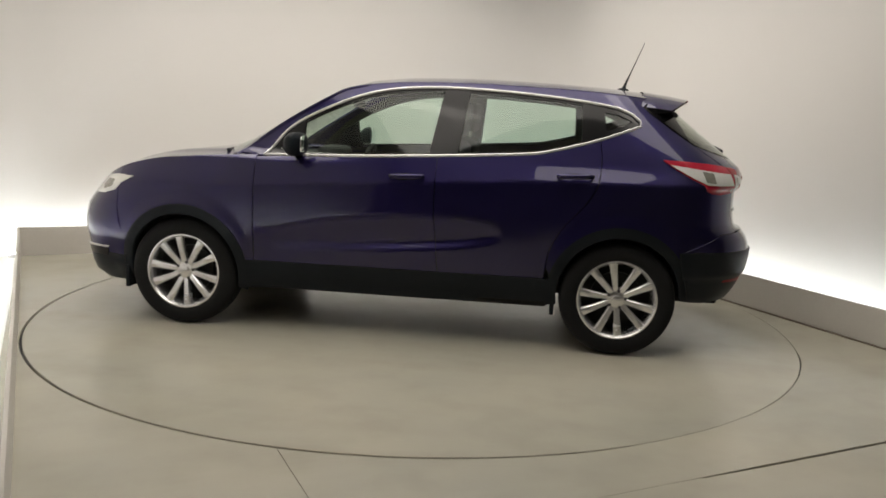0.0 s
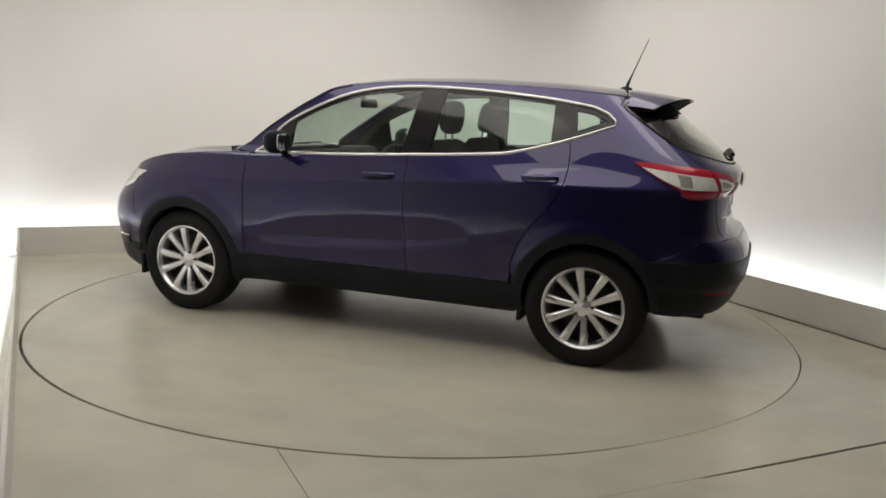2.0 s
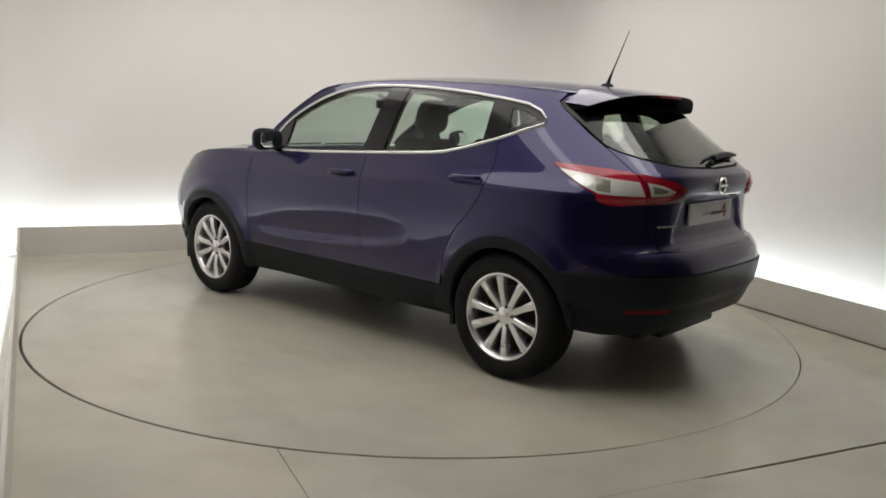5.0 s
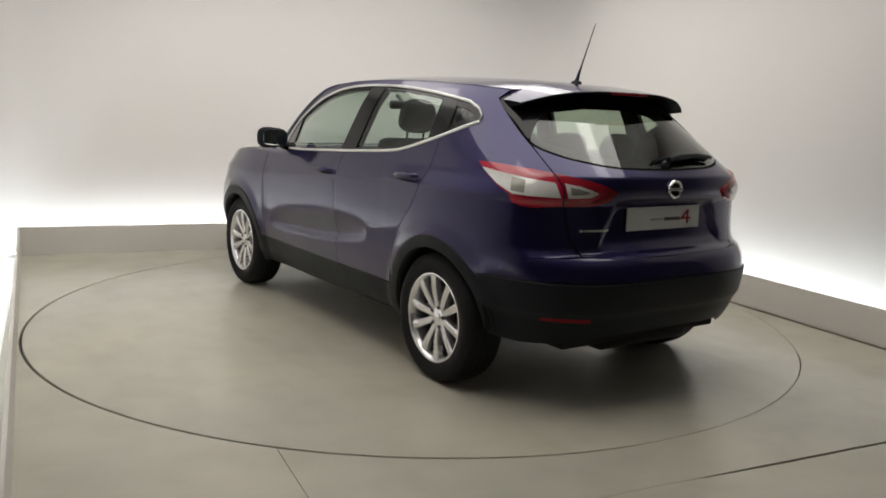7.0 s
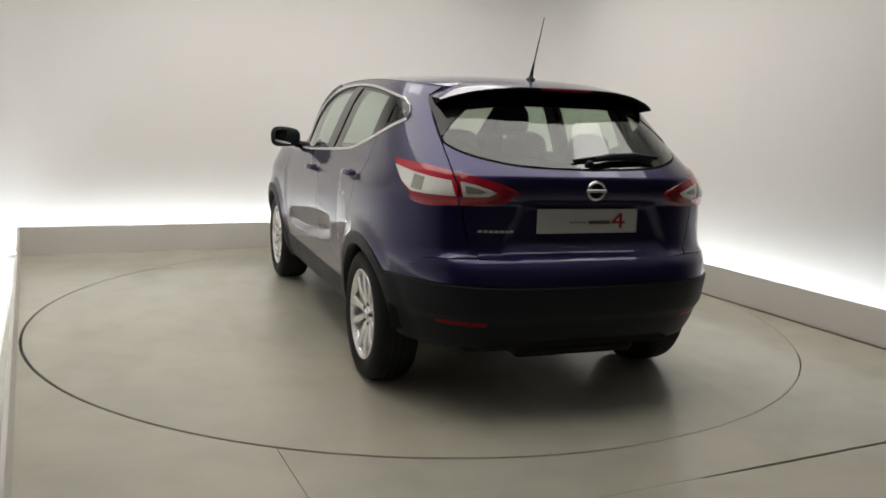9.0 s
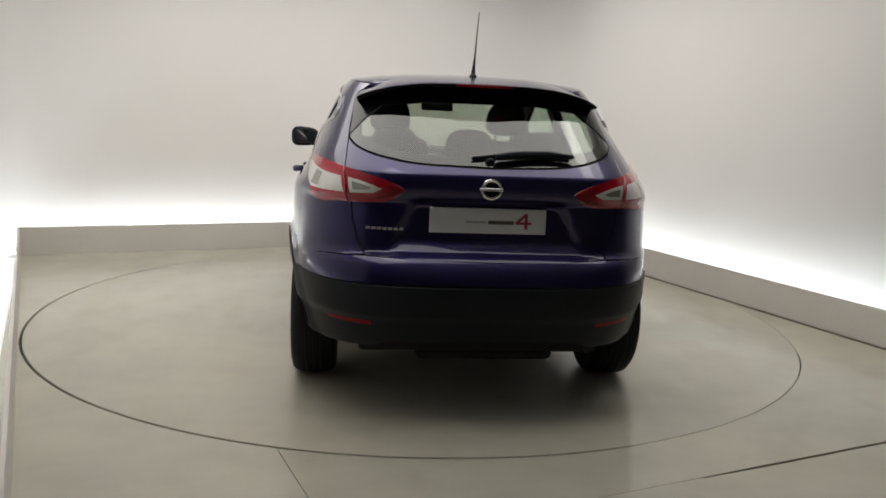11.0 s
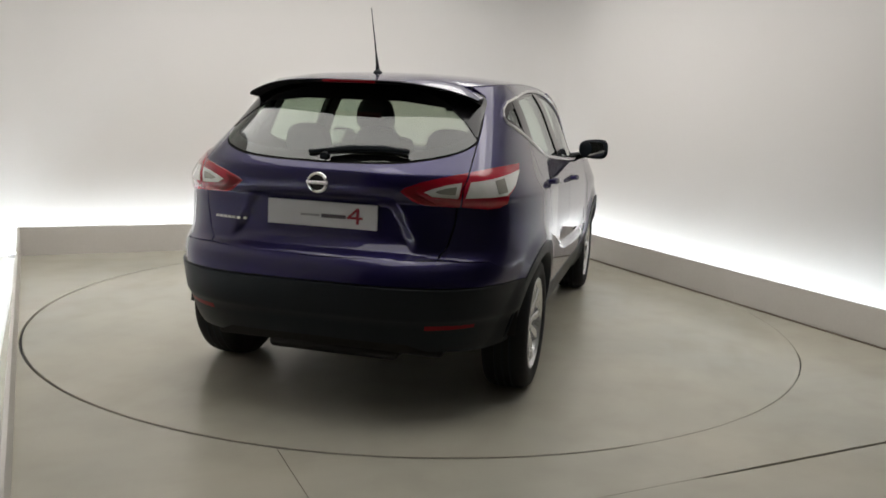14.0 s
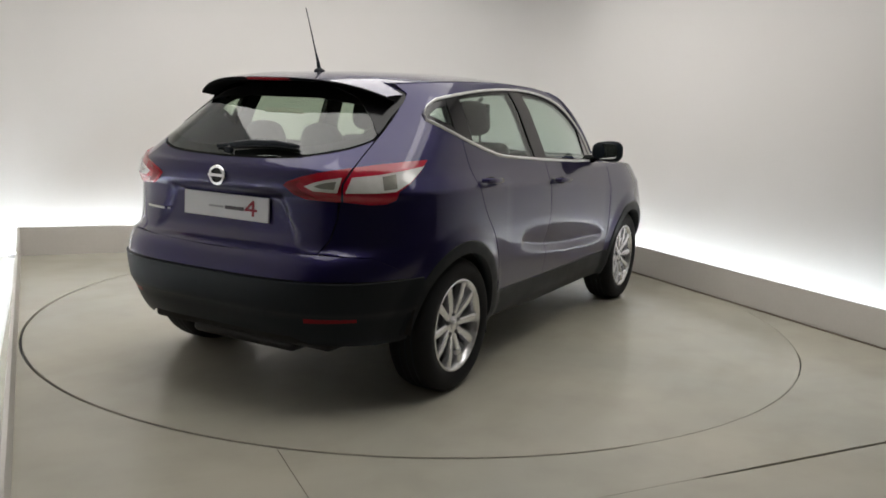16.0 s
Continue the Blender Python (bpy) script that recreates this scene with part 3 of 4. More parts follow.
def build_body(car):
    g = 0.0025
    # --- sides, both alike ---
    A = offset_skin(0.0)
    front_edge, mid_edge = 0.87, -0.262
    rear_cut = [(-1.175, 1.235), (-1.185, 1.12), (-1.165, 0.98), (-1.09, 0.86), (-0.985, 0.74), (-0.915, 0.60), (-0.89, 0.435)]
    rear_cut = [(at_x(x, z), z) for x, z in catmull(rear_cut, 5)]
    foot = 0.432
    door = [(front_edge - g, 1.06), (front_edge - g, foot), (mid_edge + g, foot), (mid_edge + g + 0.035, 0.8), (mid_edge + g + 0.03, belt(-0.24) - 0.004)]
    door += [(x, belt(x) - 0.004) for x in (-0.1, 0.1, 0.3, 0.5, 0.7)]
    def along(f, x0, x1):
        return [(x, f(x)) for x in np.linspace(x0, x1, int(abs(x1 - x0) / 0.016))]
    lines = [along(scoop_top, -0.225, 0.745), along(scoop_low, -0.225, 0.735), along(shoulder, -0.215, 0.85)]
    doors = sheet("front_door", [door], A, PAINT, car, "dark indigo painted door", mirror=True, step=0.018, creases=lines)
    rdoor = [(mid_edge - g + 0.03, belt(-0.24) - 0.004), (mid_edge - g + 0.035, 0.8), (mid_edge - g, foot)]
    rdoor += [(s + g, z) for s, z in reversed(rear_cut)] + [(x, belt(x) - 0.004) for x in (-1.1, -1.0, -0.9, -0.75, -0.6, -0.45, -0.3)]
    lines = [along(scoop_top, -0.625, -0.262), along(scoop_low, -0.61, -0.262), along(shoulder, -1.12, -0.25)]
    doors += sheet("rear_door", [rdoor], A, PAINT, car, "dark indigo painted door", mirror=True, step=0.018, creases=lines)
    # wing
    wing = [(front_edge + g, 1.072), (front_edge + g, foot), (at_x(HUB_X - 0.40, foot), foot)] + wheel_arc(HUB_X, 0.393, 166, 18)
    wing += [(at_x(1.745, 0.62), 0.62), (at_x(1.76, 0.78), 0.78), (at_x(1.755, 0.945), 0.945)]
    wing += [(at_x(x, z), z) for x, z in ((1.66, 0.985), (1.45, 1.03), (1.20, 1.055), (1.0, 1.068))]
    sheet("front_wing", [wing], A, PAINT, car, mirror=True, step=0.024)
    # quarter: rear side, pillar and the roof rail in one pressing, with the windows' opening
    tail_line = ((0.585, 1.455), (0.600, 1.40), (0.614, 1.33), (0.622, 1.275), (0.626, 1.228), (0.632, 1.17), (0.635, 1.10), (0.615, 1.0), (0.60, 0.90), (0.575, 0.80), (0.545, 0.745))
    tail_cut = [(at_y(y, z), z) for y, z in tail_line]
    pill = [pillar(v) for v in (0.0, 0.15, 0.3, 0.45, 0.6, 0.75, 0.9)]
    outer = [(at_x(x, roof_z(x) - 0.05), roof_z(x) - 0.05) for x in np.linspace(0.25, -1.415, 30)]
    outer += [(s + g, z) for s, z in tail_cut] + [(at_x(-1.90, 0.735), 0.735), (at_x(-1.78, 0.672), 0.672), (at_x(-1.715, 0.60), 0.60), (at_x(-1.70, 0.53), 0.53)] + wheel_arc(-HUB_X, 0.405, 156, 14)
    outer += [(s - g, z) for s, z in reversed(rear_cut) if z > 0.47]
    # under the windows the pressing ends just below the line; in front it runs up the screen pillar
    outer += [(x, z - 0.003) for x, z in DLO_LOW if -1.16 < x < 0.82]
    outer += [(0.90, 1.075)] + [(x, z) for x, y, z in pill]
    hole = inset(DLO, 0.0)
    hole = [(s, z + (0.004 if z < 1.2 and s > -1.1 else 0.0)) for s, z in hole]
    sheet("body_side", [outer, hole], A, PAINT, car, mirror=True, step=0.026)
    # black window frames and pillars, glass, bright trim
    dark = offset_skin(-0.006)
    clear = offset_skin(-0.009)
    panes = [("front_door_glass", ((-0.185, -0.17), (0.9, 0)), GLASS), ("rear_door_glass", ((-1.075, -0.10), (-0.335, -0.13)), GLASS), ("quarter_glass", ((-1.6, 0), (-1.195, -0.10)), GLASS)]
    inner = inset(DLO, 0.018)
    for name, (a, b), gm in panes:
        loop = between(inset(DLO, 0.036) if name == "quarter_glass" else inner, a, b)
        sheet(name, [loop], clear, gm, car, "green-tinted side window", rim=0.0, mirror=True, step=0.05)
    for name, (a, b) in (("pillar_trim", ((-0.345, -0.13), (-0.175, -0.17))), ("pillar_trim", ((-1.205, -0.10), (-1.065, -0.10)))):
        sheet(name, [between(inset(DLO, 0.004), a, b)], offset_skin(-0.003), GLOSS, car, "gloss black pillar cover", rim=0.03, mirror=True)
    sheet("quarter_surround", [between(inset(DLO, 0.004), (-1.6, 0), (-1.19, -0.10)), between(inset(DLO, 0.037), (-1.6, 0), (-1.197, -0.10))], offset_skin(-0.0045), GLOSS, car, "black surround of the small rear pane", rim=0.01, mirror=True)
    sheet("window_seal", [inset(DLO, 0.0), inner], dark, GLOSS, car, "black rubber window seal", rim=0.01, mirror=True)
    sheet("mirror_sail", [between(inset(DLO, 0.006), (0.60, 0.0), (0.9, 0))], offset_skin(-0.002), GLOSS, car, rim=0.02, mirror=True)
    fine = loop_fine(DLO, 0.03)
    for sy in (1, -1):
        line = [skin(s, z, 0.004) for s, z in fine]
        part("window_trim", tube([Vector((p.x, sy * p.y, p.z)) for p in line], 0.0080, 8, closed=True, flat=0.5), SATIN, car, "bright satin metal strip round the side windows")
    # lower cladding: sill, arches
    sill = [(at_x(HUB_X - 0.395, foot - 0.004), foot - 0.004), (at_x(HUB_X - 0.37, 0.25), 0.25), (0.6, 0.262), (-0.47, 0.260), (-0.52, 0.288), (at_x(-0.93, 0.29), 0.29), (at_x(-0.915, foot - 0.004), foot - 0.004)]
    sheet("sill_cladding", [sill], offset_skin(0.004), TRIM, car, "black plastic sill cladding", mirror=True, rim=0.05)
    ring_f = wheel_arc(HUB_X, 0.412, 196, -14, 40) + wheel_arc(HUB_X, 0.352, -14, 196, 40)
    sheet("arch_cladding", [ring_f], offset_skin(0.005), TRIM, car, "black plastic wheel arch edging", mirror=True, rim=0.06)
    ring_r = wheel_arc(-HUB_X, 0.417, 178, -10, 40) + wheel_arc(-HUB_X, 0.356, -10, 178, 40)
    sheet("arch_cladding", [ring_r], offset_skin(0.005), TRIM, car, "black plastic wheel arch edging", mirror=True, rim=0.06)
    # door handles, each over a black oval for the shade in its hollow
    for hx, hz, dr in ((-0.06, 0.985, 0), (-1.04, 1.032, 1)):
        for k, sy in enumerate((1, -1)):
            d = doors[2 * dr + k]
            p = skin(at_x(hx, hz), hz, 0.0)
            cup = bmesh.new()
            bmesh.ops.create_uvsphere(cup, u_segments=24, v_segments=12, radius=1)
            for v in cup.verts:
                v.co = Vector((p.x + 0.092 * v.co.x, sy * (p.y + 0.006 * v.co.y), p.z - 0.012 + 0.036 * v.co.z))
            part("handle_shade", cup, FRIT_AND_SHADE, d, "black oval standing for the shade in the handle's hollow")
            bar = [Vector((p.x + dx, sy * (p.y + dy), p.z + dz)) for dx, dy, dz in ((-0.10, 0.004, 0.010), (-0.085, 0.030, 0.010), (-0.03, 0.040, 0.008), (0.04, 0.040, 0.006), (0.085, 0.030, 0.004), (0.10, 0.004, 0.004))]
            part("door_handle", tube(bar, [0.011, 0.014, 0.0155, 0.0155, 0.014, 0.011], 10, flat=0.75), PAINT, d)
    # --- top ---
    sheet("roof", [[(x, -1.0) for x in np.linspace(-1.44, 0.25, 12)] + [(x, 1.0) for x in np.linspace(0.25, -1.44, 12)]], roof, PAINT, car, "dark indigo painted roof", step=0.06, rim=0.01)
    sheet("windscreen", [[(0.0, -0.94), (1.0, -0.93), (1.0, 0.93), (0.0, 0.94)]], screen, SCREEN, car, "green-tinted windscreen", step=0.1, rim=0.0)
    for sy in (1, -1):
        sheet("screen_pillar", [[(-0.02, sy * 0.925), (1.02, sy * 0.915), (1.02, sy * 1.02), (-0.02, sy * 1.02)]], lambda v, u: screen(v, u, 0.003), PAINT, car, step=0.05)
    sheet("bonnet", [[(x, -1.0) for x in np.linspace(1.0, 2.06, 10)] + [(x, 1.0) for x in np.linspace(2.06, 1.0, 10)]], bonnet, PAINT, car, "dark indigo painted bonnet", step=0.06)
    scut = [(x, u * 1.0) for x, u in ((0.93, -0.98), (1.30, -0.98), (1.30, 0.98), (0.93, 0.98))]
    sheet("scuttle", [scut], lambda x, u: Vector((x, u * 0.71, 1.042 + 0.01 * (1 - u * u))), TRIM, car, "black plastic scuttle panel", step=0.1)
    for y0 in (0.30, -0.35):
        part("front_wiper", tube([(1.13, y0 + 0.33, 1.082), (1.18, y0, 1.082), (1.17, y0 - 0.30, 1.085)], 0.010, 6), TRIM, car, "black windscreen wiper")
    # --- tail ---
    g2 = 0.003
    cutR = [(2 * TAIL_MID - s, z) for s, z in tail_cut]
    lower = [(s - g2, z) for s, z in tail_cut if z <= 1.23]
    glass_low = catmull([(at_y(0.619, 1.236), 1.236), (at_y(0.585, 1.207), 1.207), (at_y(0.50, 1.176), 1.176), (at_y(0.32, 1.148), 1.148), (TAIL_MID, 1.138)], 6)
    glass_low_full = glass_low + [(2 * TAIL_MID - s, z) for s, z in reversed(glass_low[:-1])]
    gate = lower + [(at_y(0.35, 0.735), 0.735), (at_y(0.0, 0.732), 0.732), (2 * TAIL_MID - at_y(0.35, 0.735), 0.735)]
    gate += [(2 * TAIL_MID - s + g2, z) for s, z in reversed([q for q in tail_cut if q[1] <= 1.23])]
    gate += list(reversed([(s, z - 0.004) for s, z in glass_low_full]))
    tailgate = sheet("tailgate", [gate], A, PAINT, car, "dark indigo painted tailgate", step=0.018)[0]
    top = [(at_y(0.577, 1.45), 1.45), (at_y(0.25, 1.492), 1.492), (TAIL_MID, 1.497), (2 * TAIL_MID - at_y(0.25, 1.492), 1.492), (2 * TAIL_MID - at_y(0.577, 1.45), 1.45)]
    left = [(at_y(0.615, 1.275), 1.275), (at_y(0.606, 1.330), 1.330), (at_y(0.593, 1.395), 1.395)]
    rim_loop = [glass_low[0]] + left + top + [(2 * TAIL_MID - s, z) for s, z in reversed(left)] + list(reversed(glass_low_full))[:-1]
    gl = inset(rim_loop, 0.004)
    sheet("rear_window", [gl], offset_skin(0.002), REARGLASS, tailgate, "dark-tinted rear window", step=0.05, rim=0.0)
    sheet("window_border", [inset(rim_loop, -0.002), inset(rim_loop, 0.04)], offset_skin(-0.002), FRIT_AND_SHADE, tailgate, "black border of the rear window", step=0.03, rim=0.02)
    # fins spread inwards over the glass for the dark reflection in its upper corners
    for k in (0, 1):
        outer_edge = catmull([(0.617, 1.262), (0.607, 1.325), (0.579, 1.452), (0.40, 1.485)], 5)
        inner_edge = catmull([(0.28, 1.470), (0.42, 1.425), (0.51, 1.362), (0.572, 1.305), (0.606, 1.266)], 5)
        fin = [(at_y(y, z), z) for y, z in outer_edge + inner_edge]
        if k:
            fin = [(2 * TAIL_MID - s, z) for s, z in fin]
        sheet("window_fin_shade", [fin], offset_skin(0.005), GLOSS, tailgate, "gloss black fin, widened for the dark reflection in the window's corner", step=0.02, rim=0.012)
    # top border widened into a black band for the spoiler's dark reflection
    band = [(at_y(y, z), z) for y, z in ((0.50, 1.385), (0.545, 1.452), (0.25, 1.49), (-0.25, 1.49), (-0.545, 1.452), (-0.50, 1.385), (-0.25, 1.416), (0.25, 1.416))]
    sheet("window_shade_band", [band], offset_skin(0.004), FRIT_AND_SHADE, tailgate, "black band at the rear window's top, its border plus the spoiler's dark reflection", step=0.03, rim=0.004)
    # spoiler: a shelf that carries the roof on past the glass and droops at its ends; its underside is black
    def shelf(v, u):
        a = abs(u)
        front = Vector((-1.442 + 0.040 * a ** 3, 0.582 * u, 1.5475 - 0.099 * a ** 4))
        rear = Vector((-1.735 + 0.150 * a ** 2.6, 0.590 * u, 1.508 - 0.074 * a ** 3.4))
        p = front.lerp(rear, v)
        p.z += 0.003 * math.sin(math.pi * v)
        return p
    rows, k = (0.0, 0.25, 0.5, 0.75, 0.93, 1.0), 41

    def layer(name, lift, closed, material, parent, label):
        """One skin of the shelf: its top, or its underside with the rear lip and the ends."""
        verts, faces = [], []
        for v in rows:
            for q in range(k):
                u = -1 + 2 * q / (k - 1)
                verts.append(shelf(v, u) - Vector((0, 0, lift(v, u))))
        for r in range(len(rows) - 1):
            for q in range(k - 1):
                a = r * k + q
                faces.append((a, a + k, a + k + 1, a + 1))
        if closed:
            n, e = len(verts), (len(rows) - 1) * k
            for q in range(k):
                verts.append(shelf(1.0, -1 + 2 * q / (k - 1)) - Vector((0, 0, 0.004)))
            for q in range(k - 1):
                faces.append((e + q, n + q, n + q + 1, e + q + 1))
            for q in (0, k - 1):
                n = len(verts)
                verts.extend(shelf(v, -1 + 2 * q / (k - 1)) - Vector((0, 0, 0.003)) for v in rows)
                for r in range(len(rows) - 1):
                    faces.append((r * k + q, r * k + q + k, n + r + 1, n + r))
        bm = bmesh.new()
        vs = [bm.verts.new(v) for v in verts]
        for f in faces:
            bm.faces.new([vs[q] for q in f])
        bmesh.ops.recalc_face_normals(bm, faces=bm.faces)
        if not closed and sum(f.normal.z for f in bm.faces) < 0:
            bmesh.ops.reverse_faces(bm, faces=bm.faces)
        return part(name, bm, material, parent, label)
    spoiler = layer("spoiler", lambda v, u: 0.0, False, PAINT, tailgate, "dark indigo roof spoiler")
    layer("spoiler_underside", lambda v, u: 0.055 - 0.043 * v, True, FRIT_AND_SHADE, spoiler, "black underside of the spoiler")
    tip = shelf(1.0, 0) - Vector((0.002, 0, 0.0))
    part("brake_light", box_bm(tip.x - 0.004, -0.13, tip.z - 0.016, tip.x + 0.02, 0.13, tip.z - 0.004, bevel=0.003), DEEPRED, spoiler, "dark red high brake light")
    # bumper: painted upper band, black lower apron
    up = [(at_x(-1.69, 0.63), 0.632), (at_x(-1.735, 0.635), 0.650), (at_x(-1.80, 0.66), 0.680), (at_x(-1.90, 0.73), 0.730)] + [(s - 0.002, z - 0.007) for s, z in tail_cut[-1:]] + [(TAIL_MID, 0.726)]
    upper = up + [(2 * TAIL_MID - s, z) for s, z in reversed(up[:-1])] + [(2 * TAIL_MID - at_y(0.55, 0.632), 0.632), (at_y(0.55, 0.632), 0.632)]
    bumper = sheet("rear_bumper", [upper], offset_skin(0.003), PAINT, car, "dark indigo upper band of the rear bumper", step=0.03, rim=0.03)[0]
    ap = [(at_x(-1.655, 0.628), 0.628), (at_x(-1.69, 0.45), 0.45), (at_x(-1.69, 0.335), 0.335), (at_y(0.72, 0.315), 0.315), (at_y(0.50, 0.325), 0.325), (at_y(0.42, 0.36), 0.36), (TAIL_MID, 0.365)]
    apron = ap + [(2 * TAIL_MID - s, z) for s, z in reversed(ap[:-1])] + [(2 * TAIL_MID - at_y(0.55, 0.624), 0.624), (at_y(0.55, 0.624), 0.624)]
    ap_ob = sheet("bumper_apron", [apron], lambda s, z: skin(s, z, 0.013 - 0.013 * ease(0.0, 0.05, 0.50 - z)), TRIM, car, "black plastic lower rear bumper with a recessed lower band", step=0.02, rim=0.08)[0]
    for sy in (0, 1):
        ref = [(at_y(0.70, 0.455), 0.464), (at_y(0.70, 0.45), 0.444), (at_y(0.51, 0.45), 0.438), (at_y(0.51, 0.455), 0.458)]
        if sy:
            ref = [(2 * TAIL_MID - s, z) for s, z in ref]
        sheet("reflector", [ref], offset_skin(0.0015), DEEPRED, ap_ob, "dark red reflector", step=0.03, rim=0.01)
    valance = [(at_y(0.42, 0.366), 0.366), (at_y(0.42, 0.30), 0.30), (2 * TAIL_MID - at_y(0.42, 0.30), 0.30), (2 * TAIL_MID - at_y(0.42, 0.366), 0.366)]
    sheet("valance", [valance], offset_skin(-0.06), SHADOW, car, step=0.05)
    build_lamps(car, tailgate)
    build_tail_trim(car, tailgate)
    # --- nose ---
    nb = [(at_x(1.755, 0.62), 0.615), (at_x(1.765, 0.78), 0.78), (at_x(1.762, 0.94), 0.948), (at_x(1.90, 0.90), 0.905), (at_x(2.0, 0.86), 0.862), (NOSE_MID, 0.80)]
    nose = nb + [(2 * NOSE_MID - s, z) for s, z in reversed(nb[:-1])] + [(2 * NOSE_MID - at_x(1.70, 0.40), 0.40), (NOSE_MID, 0.42), (at_x(1.70, 0.40), 0.40), (at_x(1.69, 0.47), 0.47)]
    sheet("front_bumper", [nose], A, PAINT, car, "dark indigo front bumper", step=0.05, rim=0.03)
    lip = [(at_x(1.715, 0.395), 0.395), (at_x(1.70, 0.24), 0.235), (at_x(2.0, 0.24), 0.215), (NOSE_MID, 0.21)]
    lipf = lip + [(2 * NOSE_MID - s, z) for s, z in reversed(lip[:-1])] + [(NOSE_MID, 0.415)]
    sheet("bumper_lip", [lipf], offset_skin(0.005), TRIM, car, "black plastic lower front bumper", step=0.05, rim=0.05)
    grille = [(NOSE_MID - 0.30, 0.79), (NOSE_MID - 0.22, 0.62), (NOSE_MID + 0.22, 0.62), (NOSE_MID + 0.30, 0.79)]
    sheet("grille", [grille], offset_skin(0.01), GLOSS, car, "black front grille", step=0.05)
    for k in (0, 1):
        hl = [(at_x(x, z), z) for x, z in ((1.655, 0.903), (1.75, 0.856), (1.79, 0.812), (1.88, 0.785), (1.97, 0.778), (2.00, 0.80), (1.955, 0.852), (1.87, 0.894), (1.76, 0.907))]
        if k:
            hl = [(2 * NOSE_MID - s, z) for s, z in hl]
        lamp = sheet("headlamp", [hl], offset_skin(0.006), CLEAR, car, "clear headlamp", step=0.03, rim=0.03)[0]
        brow = [(at_x(x, z), z) for x, z in ((1.80, 0.872), (1.82, 0.828), (1.89, 0.806), (1.91, 0.83), (1.86, 0.872))]
        fog = [(at_x(x, z), z) for x, z in ((1.86, 0.432), (1.87, 0.385), (2.06, 0.375), (2.08, 0.420))]
        chrome = [(at_x(x, z), z) for x, z in ((1.845, 0.452), (1.850, 0.443), (2.09, 0.431), (2.10, 0.440))]
        if k:
            brow, fog, chrome = ([(2 * NOSE_MID - s, z) for s, z in q] for q in (brow, fog, chrome))
        sheet("lamp_bowl", [brow], offset_skin(0.008), SMOKE, lamp, "grey reflector bowl", step=0.03, rim=0.002)
        pod = sheet("fog_lamp_panel", [fog], offset_skin(0.009), GLOSS, car, "black fog lamp recess in the front bumper", step=0.04, rim=0.01)[0]
        sheet("fog_trim", [chrome], offset_skin(0.014), CHROME, pod, "bright strip over the fog lamp", step=0.04, rim=0.01)


def build_lamps(car, tailgate):
    """Tail lamps: a body half and a tailgate half on each side, red with clear inserts."""
    def s_of(k, pts):
        out = [(at_x(p[1], p[2]) if p[0] == "x" else at_y(p[1], p[2]), p[2]) for p in pts]
        return [(2 * TAIL_MID - s, z) for s, z in out] if k else out
    for k in (0, 1):
        body = [("x", -1.532, 1.148), ("x", -1.66, 1.142), ("x", -1.80, 1.130), ("y", 0.642, 1.116), ("y", 0.628, 1.05), ("y", 0.622, 0.972), ("x", -1.875, 0.962), ("x", -1.825, 0.966), ("x", -1.790, 0.984), ("x", -1.775, 1.016), ("x", -1.70, 1.050), ("x", -1.61, 1.098)]
        lamp = sheet("tail_lamp", [s_of(k, body)], offset_skin(0.009), RED, car, "red wrap-round tail lamp", step=0.025, rim=0.02)[0]
        clear = [("x", -1.575, 1.120), ("x", -1.70, 1.104), ("x", -1.83, 1.086), ("y", 0.648, 1.075), ("y", 0.636, 1.012), ("x", -1.855, 1.012), ("x", -1.79, 1.016), ("x", -1.70, 1.053), ("x", -1.612, 1.099)]
        sheet("clear_insert", [s_of(k, clear)], offset_skin(0.0125), CLEAR, lamp, "clear lens with a bright reflector behind", step=0.025, rim=0.004)
        bowl = [("x", -1.755, 1.088), ("x", -1.822, 1.078), ("x", -1.838, 1.022), ("x", -1.78, 1.028)]
        sheet("lamp_bowl", [s_of(k, bowl)], offset_skin(0.0138), SMOKE, lamp, "grey reflector bowl", step=0.02, rim=0.001)
        gate = [("y", 0.634, 1.114), ("y", 0.55, 1.098), ("y", 0.46, 1.074), ("y", 0.395, 1.050), ("y", 0.375, 1.034), ("y", 0.42, 1.000), ("y", 0.47, 0.980), ("y", 0.612, 0.970), ("y", 0.62, 1.05)]
        half = sheet("gate_lamp", [s_of(k, gate)], offset_skin(0.009), CRIMSON, tailgate, "red inner half of a tail lamp", step=0.025, rim=0.02)[0]
        glass = [("y", 0.616, 1.074), ("y", 0.56, 1.064), ("y", 0.51, 1.050), ("y", 0.475, 1.036), ("y", 0.51, 1.018), ("y", 0.608, 1.012)]
        sheet("clear_insert", [s_of(k, glass)], offset_skin(0.0125), CLEAR, half, "clear lens", step=0.025, rim=0.004)
        inner_bowl = [("y", 0.600, 1.058), ("y", 0.56, 1.052), ("y", 0.53, 1.044), ("y", 0.518, 1.037), ("y", 0.54, 1.030), ("y", 0.596, 1.026)]
        sheet("lamp_bowl", [s_of(k, inner_bowl)], offset_skin(0.0138), SMOKE, half, "grey reflector bowl", step=0.02, rim=0.001)
        dark = [("y", 0.46, 1.062), ("y", 0.40, 1.046), ("y", 0.385, 1.034), ("y", 0.43, 1.004), ("y", 0.47, 0.992), ("y", 0.52, 0.988), ("y", 0.46, 1.016), ("y", 0.44, 1.038)]
        sheet("dark_segment", [s_of(k, dark)], offset_skin(0.0115), DEEPRED, half, "dark red segment", step=0.025, rim=0.003)


